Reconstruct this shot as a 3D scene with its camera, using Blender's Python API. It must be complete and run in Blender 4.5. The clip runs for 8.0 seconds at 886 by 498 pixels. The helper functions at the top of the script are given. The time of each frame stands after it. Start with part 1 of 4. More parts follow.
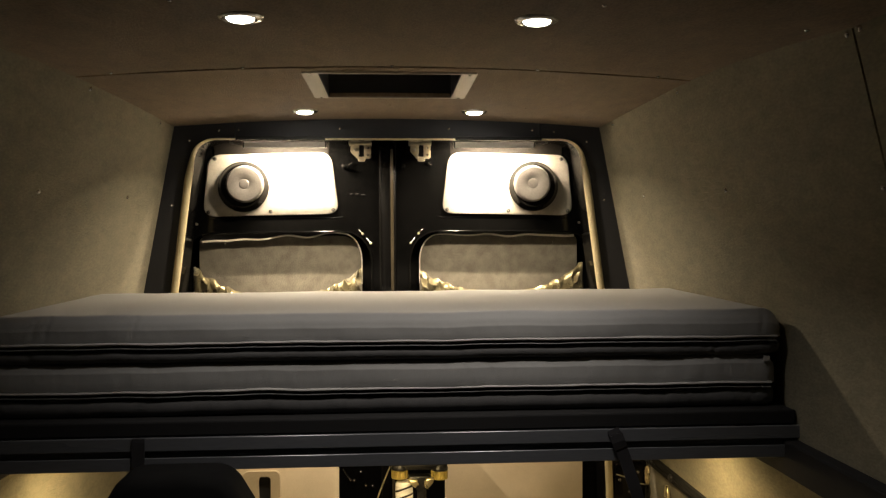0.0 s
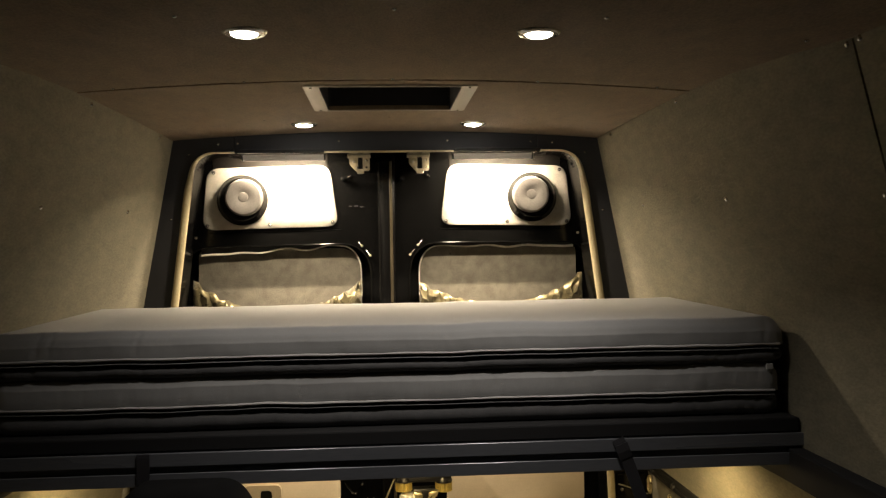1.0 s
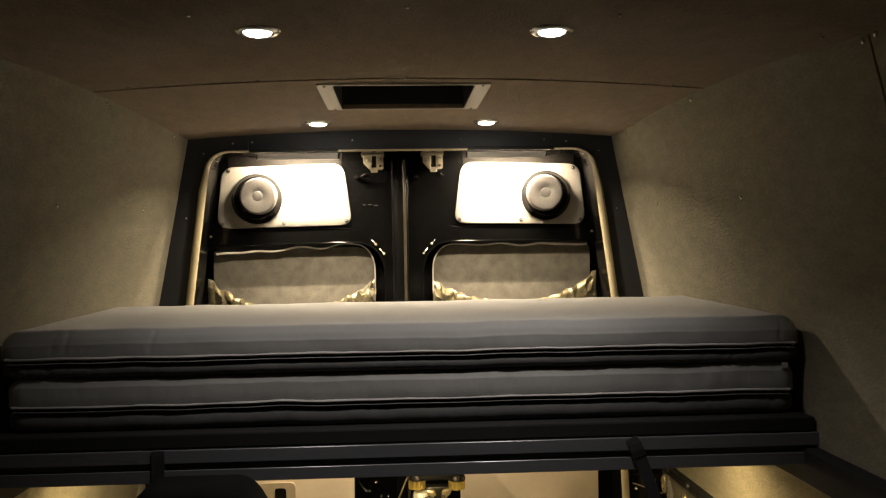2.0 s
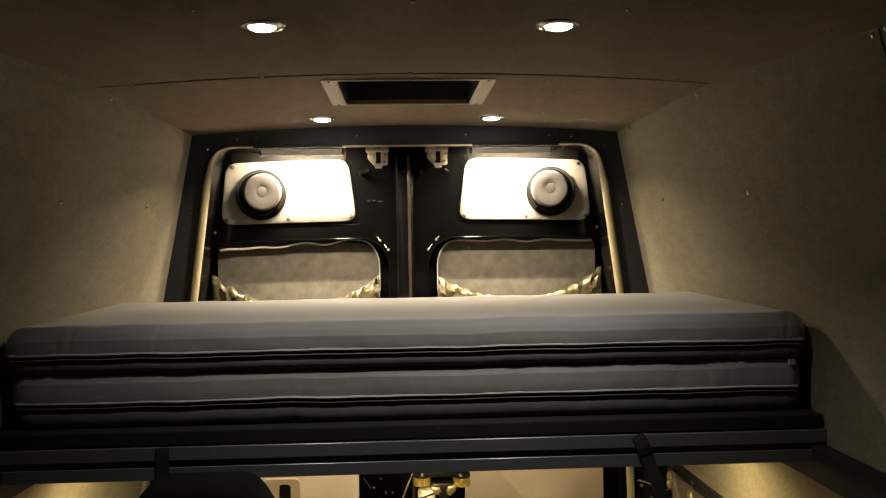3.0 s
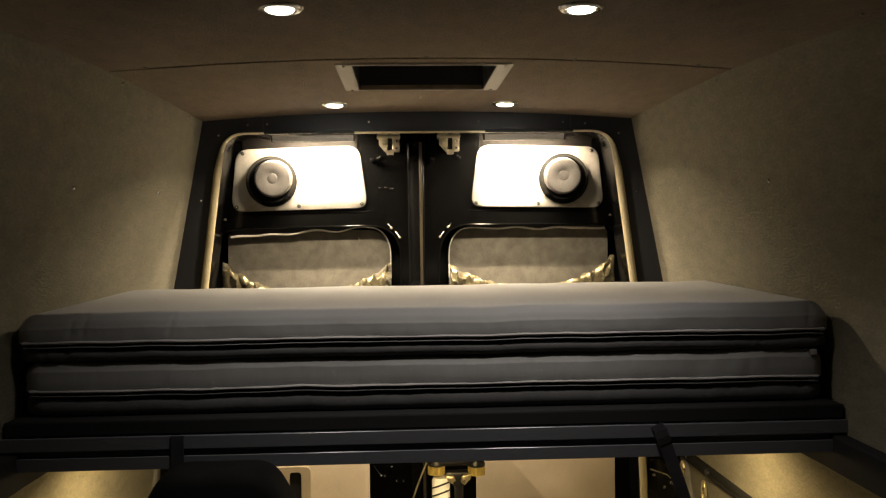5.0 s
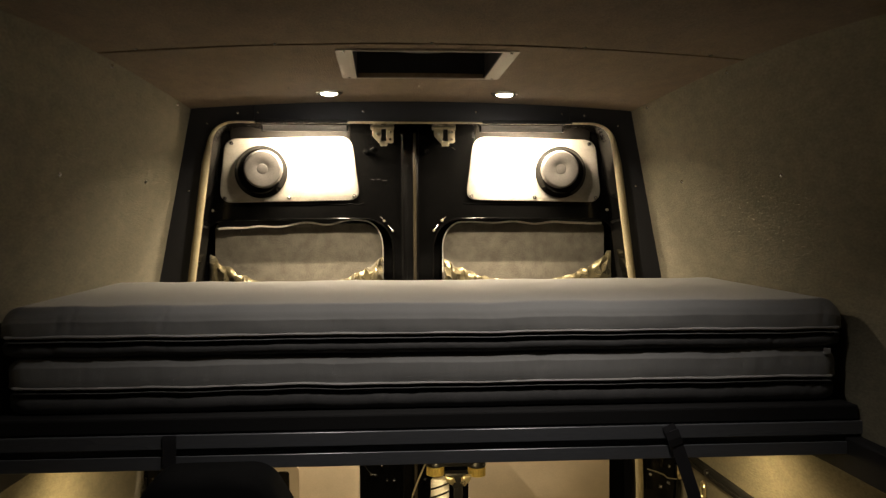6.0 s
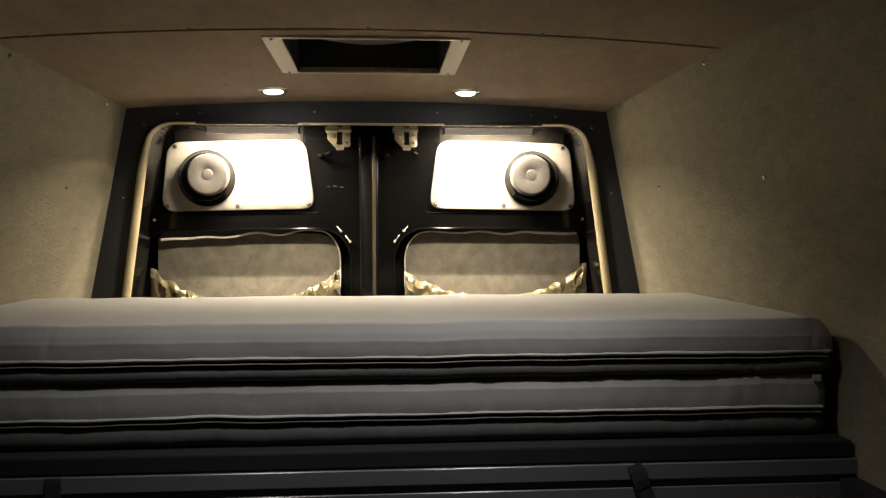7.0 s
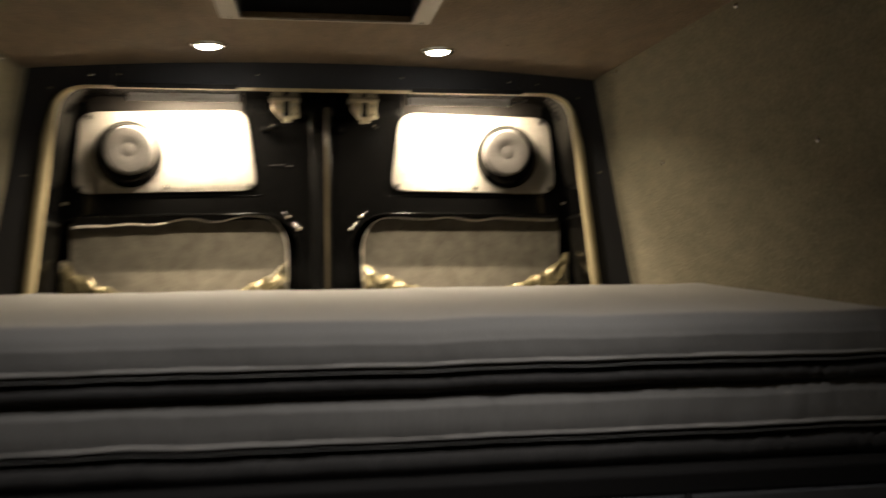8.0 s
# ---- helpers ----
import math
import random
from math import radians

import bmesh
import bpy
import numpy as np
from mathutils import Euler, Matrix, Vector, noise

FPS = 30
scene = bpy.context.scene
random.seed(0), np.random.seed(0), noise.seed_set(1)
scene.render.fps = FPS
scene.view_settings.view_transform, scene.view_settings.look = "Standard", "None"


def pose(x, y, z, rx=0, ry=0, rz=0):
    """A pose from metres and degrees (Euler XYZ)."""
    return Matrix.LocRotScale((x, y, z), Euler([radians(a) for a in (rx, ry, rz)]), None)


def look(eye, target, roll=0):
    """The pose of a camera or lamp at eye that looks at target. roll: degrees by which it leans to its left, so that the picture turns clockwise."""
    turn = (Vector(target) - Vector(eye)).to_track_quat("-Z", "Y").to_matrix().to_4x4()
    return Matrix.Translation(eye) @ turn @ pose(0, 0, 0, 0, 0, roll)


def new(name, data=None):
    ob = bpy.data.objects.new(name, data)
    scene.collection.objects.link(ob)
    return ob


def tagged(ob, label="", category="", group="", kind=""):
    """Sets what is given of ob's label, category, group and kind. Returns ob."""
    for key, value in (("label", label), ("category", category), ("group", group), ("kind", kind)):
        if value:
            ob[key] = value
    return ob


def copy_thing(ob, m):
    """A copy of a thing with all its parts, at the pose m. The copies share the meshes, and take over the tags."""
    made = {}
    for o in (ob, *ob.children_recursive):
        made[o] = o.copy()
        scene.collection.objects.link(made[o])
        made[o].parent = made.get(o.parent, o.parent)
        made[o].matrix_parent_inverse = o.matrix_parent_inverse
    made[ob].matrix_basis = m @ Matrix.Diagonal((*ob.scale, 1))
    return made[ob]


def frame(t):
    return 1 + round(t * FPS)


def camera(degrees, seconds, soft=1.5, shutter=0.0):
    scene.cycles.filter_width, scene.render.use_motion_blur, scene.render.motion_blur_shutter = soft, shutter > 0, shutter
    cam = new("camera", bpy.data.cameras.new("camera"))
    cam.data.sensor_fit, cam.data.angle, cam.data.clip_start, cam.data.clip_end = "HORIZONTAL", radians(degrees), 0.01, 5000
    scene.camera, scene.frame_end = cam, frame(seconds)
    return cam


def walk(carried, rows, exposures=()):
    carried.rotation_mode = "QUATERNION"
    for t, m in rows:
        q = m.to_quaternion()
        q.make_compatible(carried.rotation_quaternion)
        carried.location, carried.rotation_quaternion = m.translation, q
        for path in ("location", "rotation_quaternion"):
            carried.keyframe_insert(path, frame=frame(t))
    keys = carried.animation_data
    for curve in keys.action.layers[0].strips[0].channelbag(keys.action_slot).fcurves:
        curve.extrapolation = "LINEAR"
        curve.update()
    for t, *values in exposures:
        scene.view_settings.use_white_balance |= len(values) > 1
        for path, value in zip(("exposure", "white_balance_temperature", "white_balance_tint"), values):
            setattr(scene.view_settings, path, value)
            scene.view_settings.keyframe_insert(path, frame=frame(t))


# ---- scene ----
cam = camera(55.4, 8.0, soft=1.25, shutter=1.0)
PATH = [
    (0, (-0.004, 0.064, 1.542), (0.122, 2.06, 1.501), -0.3),
    (0.5, (-0.03, 0.062, 1.545), (0.121, 2.056, 1.516), -0.8),
    (1, (-0.026, 0.061, 1.545), (0.115, 2.056, 1.529), -0.9),
    (1.5, (-0.021, 0.058, 1.544), (0.095, 2.055, 1.528), -0.9),
    (3, (-0.026, 0.07, 1.543), (0.072, 2.068, 1.516), -0.9),
    (3.5, (-0.027, 0.073, 1.546), (0.049, 2.071, 1.514), -0.9),
    (4, (-0.029, 0.072, 1.545), (0.022, 2.071, 1.508), -0.9),
    (4.5, (-0.032, 0.072, 1.541), (0.032, 2.071, 1.496), -0.9),
    (5.8, (-0.11, 0.163, 1.542), (0.023, 2.158, 1.476), -0.3),
    (6, (-0.115, 0.174, 1.534), (0.028, 2.167, 1.468), -0.2),
    (6.5, (-0.074, 0.263, 1.526), (0.092, 2.255, 1.471), -0.1),
    (7, (0.027, 0.402, 1.525), (0.175, 2.396, 1.489), -0.2),
    (7.2, (0.026, 0.443, 1.521), (0.181, 2.437, 1.482), -0.5),
    (7.4, (0.061, 0.52, 1.494), (0.193, 2.516, 1.458), -0.4),
    (7.5, (0.034, 0.548, 1.475), (0.177, 2.542, 1.439), -0.8),
    (7.6, (0.025, 0.593, 1.473), (0.174, 2.587, 1.426), -1.0),
    (7.7, (0.021, 0.639, 1.47), (0.178, 2.632, 1.427), -0.6),
    (7.8, (0.001, 0.684, 1.477), (0.19, 2.675, 1.424), -0.4),
    (7.9, (-0.011, 0.736, 1.476), (0.229, 2.721, 1.432), -0.4),
    (8, (-0.033, 0.779, 1.48), (0.269, 2.756, 1.446), -0.4),
]
EXPOSURES = [(0.0, -0.04, 6550, 10), (0.5, 0.0, 6500, 10), (4.5, 0.0, 6500, 10), (5.9, -0.36, 6540, 10), (6.4, -0.36, 6500, 10), (7.0, 0.13, 6220, 9), (7.5, 0.22, 6220, 9), (8.0, -0.53, 6420, 10)]
walk(cam, [(t, look(eye, target, roll)) for t, eye, target, roll in PATH], EXPOSURES)

# ---- light and surroundings ----
world = bpy.data.worlds.new("night")
world.use_nodes = True
world.node_tree.nodes["Background"].inputs[0].default_value = (0.02, 0.025, 0.04, 1)
world.node_tree.nodes["Background"].inputs[1].default_value = 0.05
scene.world = world

WARM = (1.0, 0.80, 0.56)
COOL = (1.0, 0.91, 0.81)
NEUTRAL = (1.0, 0.81, 0.57)
AMBER = (1.0, 0.73, 0.35)


def area_lamp(name, place, target, power, colour, size, size_y=None, spread=180):
    data = bpy.data.lights.new(name, "AREA")
    data.energy, data.color, data.size = power, colour, size
    data.shape = "RECTANGLE" if size_y else "DISK"
    if size_y:
        data.size_y = size_y
    data.spread = radians(spread)
    ob = new(name, data)
    ob.matrix_world = look(place, target)
    return ob


LAMPS_X, LAMP_FRONT_Y, LAMP_BACK_Y = 0.283, 1.690, 2.905
CEIL = 1.957


def ceil_z(x, y):
    """Underside of the roof lining: arched across, falling a little to the rear and the front."""
    z = CEIL - 0.030 * (x / 0.77) ** 2
    if y > 2.2:
        z -= 0.010 * ((y - 2.2) / 0.9) ** 2
    if y < 2.2:
        z -= 0.032 * min(1.0, (2.2 - y) / 0.7) ** 2 * (x / 0.77) ** 2
    return z


for sx in (-1, 1):
    for y, power, spread, colour in ((LAMP_FRONT_Y, 1.66 if sx > 0 else 1.14, 103, COOL), (LAMP_BACK_Y, 8.6, 140, NEUTRAL)):
        z = ceil_z(LAMPS_X, y) - 0.013
        area_lamp("downlight_beam", (sx * LAMPS_X, y, z), (sx * LAMPS_X, y, 0), power, colour, 0.055, spread=spread)
    area_lamp("strip_beam", (sx * 0.388, 3.2135, 1.8600), (sx * 0.388, 3.6455, 1.2000), 28.0, WARM, 0.28, 0.014, spread=165)
    area_lamp("garage_beam", (sx * 0.72, 2.36, 0.970), (sx * 0.72, 2.36, 0), 3.7, AMBER, 0.05, spread=168)

# Extra middle lamp, added out of sight to brighten the fork's front.
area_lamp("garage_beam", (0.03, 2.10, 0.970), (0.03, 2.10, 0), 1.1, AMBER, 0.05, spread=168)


# ---- materials ----
def material(name, base, rough=0.6, metal=0.0, vary=0.12, big=6.0, fine=300.0, bump=0.15, depth=0.001,
             coat=0.0, sheen=0.0, rough_vary=0.08, piece=0.0, stretch=(1, 1, 1), emit=None, power=0.0, spec=0.5):
    """A surface with wear on two scales: broad patches (big) and grain (fine), both per metre."""
    m = bpy.data.materials.new(name)
    m.use_nodes = True
    nt = m.node_tree
    bsdf = nt.nodes["Principled BSDF"]
    link = nt.links.new
    coord = nt.nodes.new("ShaderNodeTexCoord")
    mapping = nt.nodes.new("ShaderNodeMapping")
    mapping.inputs["Scale"].default_value = stretch
    link(coord.outputs["Object"], mapping.inputs["Vector"])
    n1 = nt.nodes.new("ShaderNodeTexNoise")
    n1.inputs["Scale"].default_value, n1.inputs["Detail"].default_value = big, 5.0
    n2 = nt.nodes.new("ShaderNodeTexNoise")
    n2.inputs["Scale"].default_value, n2.inputs["Detail"].default_value = fine, 3.0
    for n in (n1, n2):
        link(mapping.outputs["Vector"], n.inputs["Vector"])
    add = nt.nodes.new("ShaderNodeMath")
    add.operation = "ADD"
    link(n1.outputs["Fac"], add.inputs[0])
    link(n2.outputs["Fac"], add.inputs[1])
    total = add
    if piece:
        info = nt.nodes.new("ShaderNodeObjectInfo")
        mul = nt.nodes.new("ShaderNodeMath")
        mul.operation = "MULTIPLY_ADD"
        mul.inputs[1].default_value = piece
        link(info.outputs["Random"], mul.inputs[0])
        link(add.outputs[0], mul.inputs[2])
        total = mul
    ramp = nt.nodes.new("ShaderNodeMapRange")
    ramp.inputs["From Min"].default_value, ramp.inputs["From Max"].default_value = 0.65, 1.35
    ramp.inputs["To Min"].default_value, ramp.inputs["To Max"].default_value = 1 - vary, 1 + vary
    link(total.outputs[0], ramp.inputs["Value"])
    tint = nt.nodes.new("ShaderNodeVectorMath")
    tint.operation = "SCALE"
    tint.inputs[0].default_value = base
    link(ramp.outputs[0], tint.inputs["Scale"])
    link(tint.outputs[0], bsdf.inputs["Base Color"])
    r = nt.nodes.new("ShaderNodeMapRange")
    r.inputs["From Min"].default_value, r.inputs["From Max"].default_value = 0.3, 0.7
    r.inputs["To Min"].default_value, r.inputs["To Max"].default_value = max(0.02, rough - rough_vary), min(1, rough + rough_vary)
    link(n1.outputs["Fac"], r.inputs["Value"])
    link(r.outputs[0], bsdf.inputs["Roughness"])
    bsdf.inputs["Metallic"].default_value = metal
    bsdf.inputs["Specular IOR Level"].default_value = spec
    bsdf.inputs["Coat Weight"].default_value = coat
    bsdf.inputs["Coat Roughness"].default_value = 0.06
    bsdf.inputs["Sheen Weight"].default_value = sheen
    bsdf.inputs["Sheen Roughness"].default_value = 0.5
    if bump:
        b = nt.nodes.new("ShaderNodeBump")
        b.inputs["Strength"].default_value, b.inputs["Distance"].default_value = bump, depth
        link(n2.outputs["Fac"], b.inputs["Height"])
        link(b.outputs[0], bsdf.inputs["Normal"])
    if emit:
        bsdf.inputs["Emission Color"].default_value = (*emit, 1)
        bsdf.inputs["Emission Strength"].default_value = power
    return m


FELT = material("felt_lining", (0.196, 0.176, 0.121), 0.95, vary=0.24, big=34, fine=190, stretch=(1, 0.4, 1), bump=0.6, depth=0.002, sheen=0.15, spec=0.2)
ROOF_FELT = material("roof_felt", (0.196, 0.142, 0.088), 0.95, vary=0.28, big=26, fine=210, stretch=(1, 0.4, 1), bump=0.6, depth=0.002, sheen=0.15, spec=0.2)
PALE_FELT = material("pale_felt", (0.27, 0.256, 0.226), 0.95, vary=0.34, big=14, fine=420, bump=0.6, depth=0.0015, spec=0.2)
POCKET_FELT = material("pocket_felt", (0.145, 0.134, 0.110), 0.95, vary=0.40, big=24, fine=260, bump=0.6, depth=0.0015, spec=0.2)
CHARCOAL = material("charcoal_trim", (0.023, 0.024, 0.028), 0.75, vary=0.25, big=8, fine=500, bump=0.4, depth=0.0008, spec=0.35)
BLACK_PAINT = material("black_gloss_paint", (0.0035, 0.0035, 0.0035), 0.13, vary=0.25, big=5, fine=60, bump=0.04, depth=0.001, spec=0.32)
BLACK_SATIN = material("black_door_paint", (0.0020, 0.0020, 0.0020), 0.13, vary=0.25, big=5, fine=60, bump=0.03, depth=0.001, rough_vary=0.03, spec=0.11)
BLACK_DULL = material("dull_glow_pad_black", (0.010, 0.009, 0.008), 0.50, vary=0.3, big=12, fine=160, bump=0.1, depth=0.0006, spec=0.06)
BLACK_PLASTIC = material("black_plastic", (0.014, 0.014, 0.015), 0.42, vary=0.2, big=15, fine=250, bump=0.15, depth=0.0004)
DARK_VOID = material("black_backing", (0.004, 0.004, 0.004), 0.9, bump=0)
SEAL = material("khaki_rubber_seal", (0.42, 0.36, 0.22), 0.5, vary=0.15, big=10, fine=160, bump=0.2, depth=0.0006)
BRASS_RUBBER = material("glossy_ochre_rubber", (0.034, 0.028, 0.018), 0.20, vary=0.3, big=7, fine=160, bump=0.1, depth=0.0006)
STEEL = material("screw_steel", (0.72, 0.70, 0.66), 0.24, 1.0, vary=0.1, bump=0)
ZINC = material("zinc_plate", (0.62, 0.56, 0.42), 0.38, 0.85, vary=0.2, big=40, fine=220, bump=0.1, depth=0.0004)
ALU = material("brushed_aluminium", (0.56, 0.56, 0.57), 0.30, 0.9, vary=0.12, big=10, fine=160, bump=0.1, depth=0.0003, stretch=(0.08, 1, 1))
ANODISED = material("black_anodised_aluminium", (0.135, 0.143, 0.160), 0.30, 0.15, vary=0.15, big=4, fine=300, bump=0.08, depth=0.0003, stretch=(0.1, 1, 1), rough_vary=0.06)
MATTRESS = material("grey_mattress_fabric", (0.292, 0.294, 0.295), 0.92, vary=0.10, big=5, fine=650, bump=0.35, depth=0.0008, sheen=0.2, spec=0.25)
UNDER_CLOTH = material("dark_grey_under_cloth", (0.098, 0.098, 0.102), 0.92, vary=0.16, big=30, fine=500, bump=0.4, depth=0.0010, sheen=0.15, spec=0.25, stretch=(1, 1, 0.4))
PIPING = material("grey_piping", (0.42, 0.415, 0.41), 0.85, vary=0.1, big=20, fine=500, bump=0.3, depth=0.0006, spec=0.25)
ZIP = material("black_zip_tape", (0.008, 0.008, 0.009), 0.8, vary=0.2, fine=600, bump=0.2, depth=0.0006)
BOARD = material("black_platform_board", (0.006, 0.006, 0.007), 0.9, vary=0.2, big=6, fine=120, bump=0.2, depth=0.0006)
WEBBING = material("black_webbing", (0.018, 0.018, 0.022), 0.7, vary=0.2, big=30, fine=700, bump=0.5, depth=0.0006)
SATIN = material("khaki_satin", (0.17, 0.145, 0.075), 0.27, 0.6, vary=0.18, big=25, fine=400, bump=0.15, depth=0.0006, sheen=0.3)
MAGNET = material("grey_magnet_steel", (0.098, 0.093, 0.087), 0.5, 0.15, vary=0.22, big=22, fine=180, bump=0.12, depth=0.0004)
BASKET = material("black_speaker_basket", (0.003, 0.003, 0.003), 0.11, vary=0.2, big=20, fine=200, bump=0.08, depth=0.0004, spec=0.16)
VENT_PLASTIC = material("beige_vent_plastic", (0.42, 0.375, 0.31), 0.5, vary=0.14, big=9, fine=200, bump=0.1, depth=0.0004)
VENT_GREY = material("grey_vent_plastic", (0.075, 0.075, 0.078), 0.45, vary=0.15, big=14, fine=160, bump=0.08, depth=0.0004)
VENT_DARK = material("smoked_vent_plastic", (0.02, 0.02, 0.022), 0.35, vary=0.2, bump=0.05)
CHROME = material("chrome_flange", (0.75, 0.73, 0.70), 0.18, 1.0, vary=0.06, bump=0)
LENS = material("lit_lens", (0.9, 0.9, 0.9), 0.3, vary=0.02, bump=0, emit=(1.0, 0.90, 0.74), power=110.0)
LENS_DIM = material("dimmer_lit_lens", (0.9, 0.9, 0.9), 0.3, vary=0.02, bump=0, emit=(1.0, 0.92, 0.80), power=12.0)
STRIP_LENS = material("lit_strip_lens", (0.9, 0.9, 0.9), 0.3, vary=0.02, bump=0, emit=WARM, power=5.0)
AMBER_LENS = material("lit_amber_lens", (0.9, 0.85, 0.7), 0.3, vary=0.02, bump=0, emit=AMBER, power=110.0)
UPHOLSTERY = material("black_upholstery", (0.003, 0.003, 0.0032), 0.9, vary=0.25, big=12, fine=500, bump=0.3, depth=0.0008, spec=0.2)
VINYL_FLOOR = material("low_bounce_floor", (0.060, 0.050, 0.038), 0.5, vary=0.2, big=5, fine=90, bump=0.1)
TAN_PANEL = material("tan_door_card", (0.56, 0.47, 0.33), 0.8, vary=0.16, big=7, fine=320, bump=0.35, depth=0.001)
TAN_PLASTIC = material("tan_plastic", (0.45, 0.37, 0.25), 0.5, vary=0.1, big=14, fine=180, bump=0.1, depth=0.0004)
GOLD = material("gold_anodised", (0.85, 0.66, 0.20), 0.34, 0.7, vary=0.15, big=40, fine=150, bump=0.05)
BRASS = material("pale_brass", (0.74, 0.64, 0.40), 0.3, 0.8, vary=0.2, big=40, fine=150, bump=0.05)
WHITE_SLEEVE = material("white_sleeve", (0.90, 0.89, 0.86), 0.45, vary=0.08, big=20, bump=0.05)
EDGE_VINYL = material("pale_edge_vinyl", (0.72, 0.68, 0.60), 0.4, vary=0.2, big=30, fine=200, bump=0.15, depth=0.0006)


# ---- building helpers ----
def part(name, bm, mat, parent=None, label="", smooth=False, angle=40):
    """Links a bmesh as one mesh object, under a thing or a part where one is given."""
    bmesh.ops.recalc_face_normals(bm, faces=bm.faces[:])
    me = bpy.data.meshes.new(name)
    if smooth:
        for f in bm.faces:
            f.smooth = True
        for e in bm.edges:
            if len(e.link_faces) == 2 and e.calc_face_angle(0.0) > radians(angle):
                e.smooth = False
    bm.to_mesh(me)
    bm.free()
    me.materials.append(mat)
    ob = new(name, me)
    if parent:
        ob.parent = parent
    if label:
        tagged(ob, label)
    return ob


def thing(name, place=(0, 0, 0), label="", category="", group="", kind=""):
    ob = new(name)
    ob.empty_display_size = 0.05
    ob.location = place
    return tagged(ob, label, category, group, kind)


def lathe(bm, profile, place=(0, 0, 0), axis="z", n=32):
    """A turned solid from (radius, height) pairs along the axis; radius 0 closes an end."""
    rings = []
    for r, h in profile:
        ring = []
        for i in range(n if r > 1e-6 else 1):
            a = 2 * math.pi * i / n
            u, v = r * math.cos(a), r * math.sin(a)
            p = {"z": (u, v, h), "y": (u, h, v), "x": (h, u, v)}[axis]
            ring.append(bm.verts.new(Vector(p) + Vector(place)))
        rings.append(ring)
    for a, b in zip(rings, rings[1:]):
        for i in range(n):
            j = (i + 1) % n
            q = [a[i % len(a)], a[j % len(a)], b[j % len(b)], b[i % len(b)]]
            q = list(dict.fromkeys(q))
            if len(q) > 2:
                bm.faces.new(q)
    for ring in (rings[0], rings[-1]):
        if len(ring) > 2:
            bm.faces.new(ring)
    return bm


def block(bm, x0, x1, y0, y1, z0, z1, bevel=0.0, seg=2):
    m = Matrix.LocRotScale(((x0 + x1) / 2, (y0 + y1) / 2, (z0 + z1) / 2), None, (x1 - x0, y1 - y0, z1 - z0))
    got = bmesh.ops.create_cube(bm, size=1, matrix=m)
    if bevel:
        edges = list({e for v in got["verts"] for e in v.link_edges})
        bmesh.ops.bevel(bm, geom=edges, offset=bevel, segments=seg, affect="EDGES", profile=0.5)
    return bm


def rounded(corners, radius, n=6):
    """A polygon with its corners rounded; radius: one for all, or one each."""
    out, m = [], len(corners)
    for i, c in enumerate(corners):
        r = radius[i] if isinstance(radius, (list, tuple)) else radius
        c = Vector(c)
        a, b = (Vector(corners[i - 1]) - c), (Vector(corners[(i + 1) % m]) - c)
        if r <= 0:
            out.append(c)
            continue
        half = a.angle(b) / 2
        cut = min(r / math.tan(half), a.length * 0.48, b.length * 0.48)
        p, q = c + a.normalized() * cut, c + b.normalized() * cut
        for k in range(n + 1):
            t = k / n
            out.append((1 - t) ** 2 * p + 2 * t * (1 - t) * c + t * t * q)
    return out


def prism(bm, poly, y0, y1, chamfer=0.0):
    """A plate with the outline poly (x, z), from y0 (front, towards the cab) to y1; chamfer softens the front edge."""
    c = sum((Vector(p) for p in poly), Vector((0, 0))) / len(poly)
    loops = []

    def loop(y, inset):
        vs = []
        for p in poly:
            d = Vector(p) - c
            d = d * max(0.0, 1 - inset / max(d.length, 1e-6))
            vs.append(bm.verts.new((c.x + d.x, y, c.y + d.y)))
        loops.append(vs)

    s = 1 if y1 > y0 else -1
    if chamfer:
        loop(y0, chamfer)
        loop(y0 + s * chamfer * 0.35, chamfer * 0.3)
        loop(y0 + s * chamfer, 0)
    else:
        loop(y0, 0)
    loop(y1, 0)
    for a, b in zip(loops, loops[1:]):
        for i in range(len(a)):
            j = (i + 1) % len(a)
            bm.faces.new((a[i], a[j], b[j], b[i]))
    bm.faces.new(loops[0])
    bm.faces.new(loops[-1])
    return bm


def cast(poly, c, a):
    """Where the ray from c at the angle a leaves the polygon."""
    d, best = Vector((math.cos(a), math.sin(a))), None
    for i in range(len(poly)):
        p, q = Vector(poly[i - 1]) - c, Vector(poly[i]) - c
        e = q - p
        den = d.x * e.y - d.y * e.x
        if abs(den) < 1e-12:
            continue
        t = (p.x * e.y - p.y * e.x) / den
        u = (p.x * d.y - p.y * d.x) / den
        if t > 0 and -1e-6 <= u <= 1 + 1e-6 and (best is None or t > best):
            best = t
    return c + d * (best or 0)


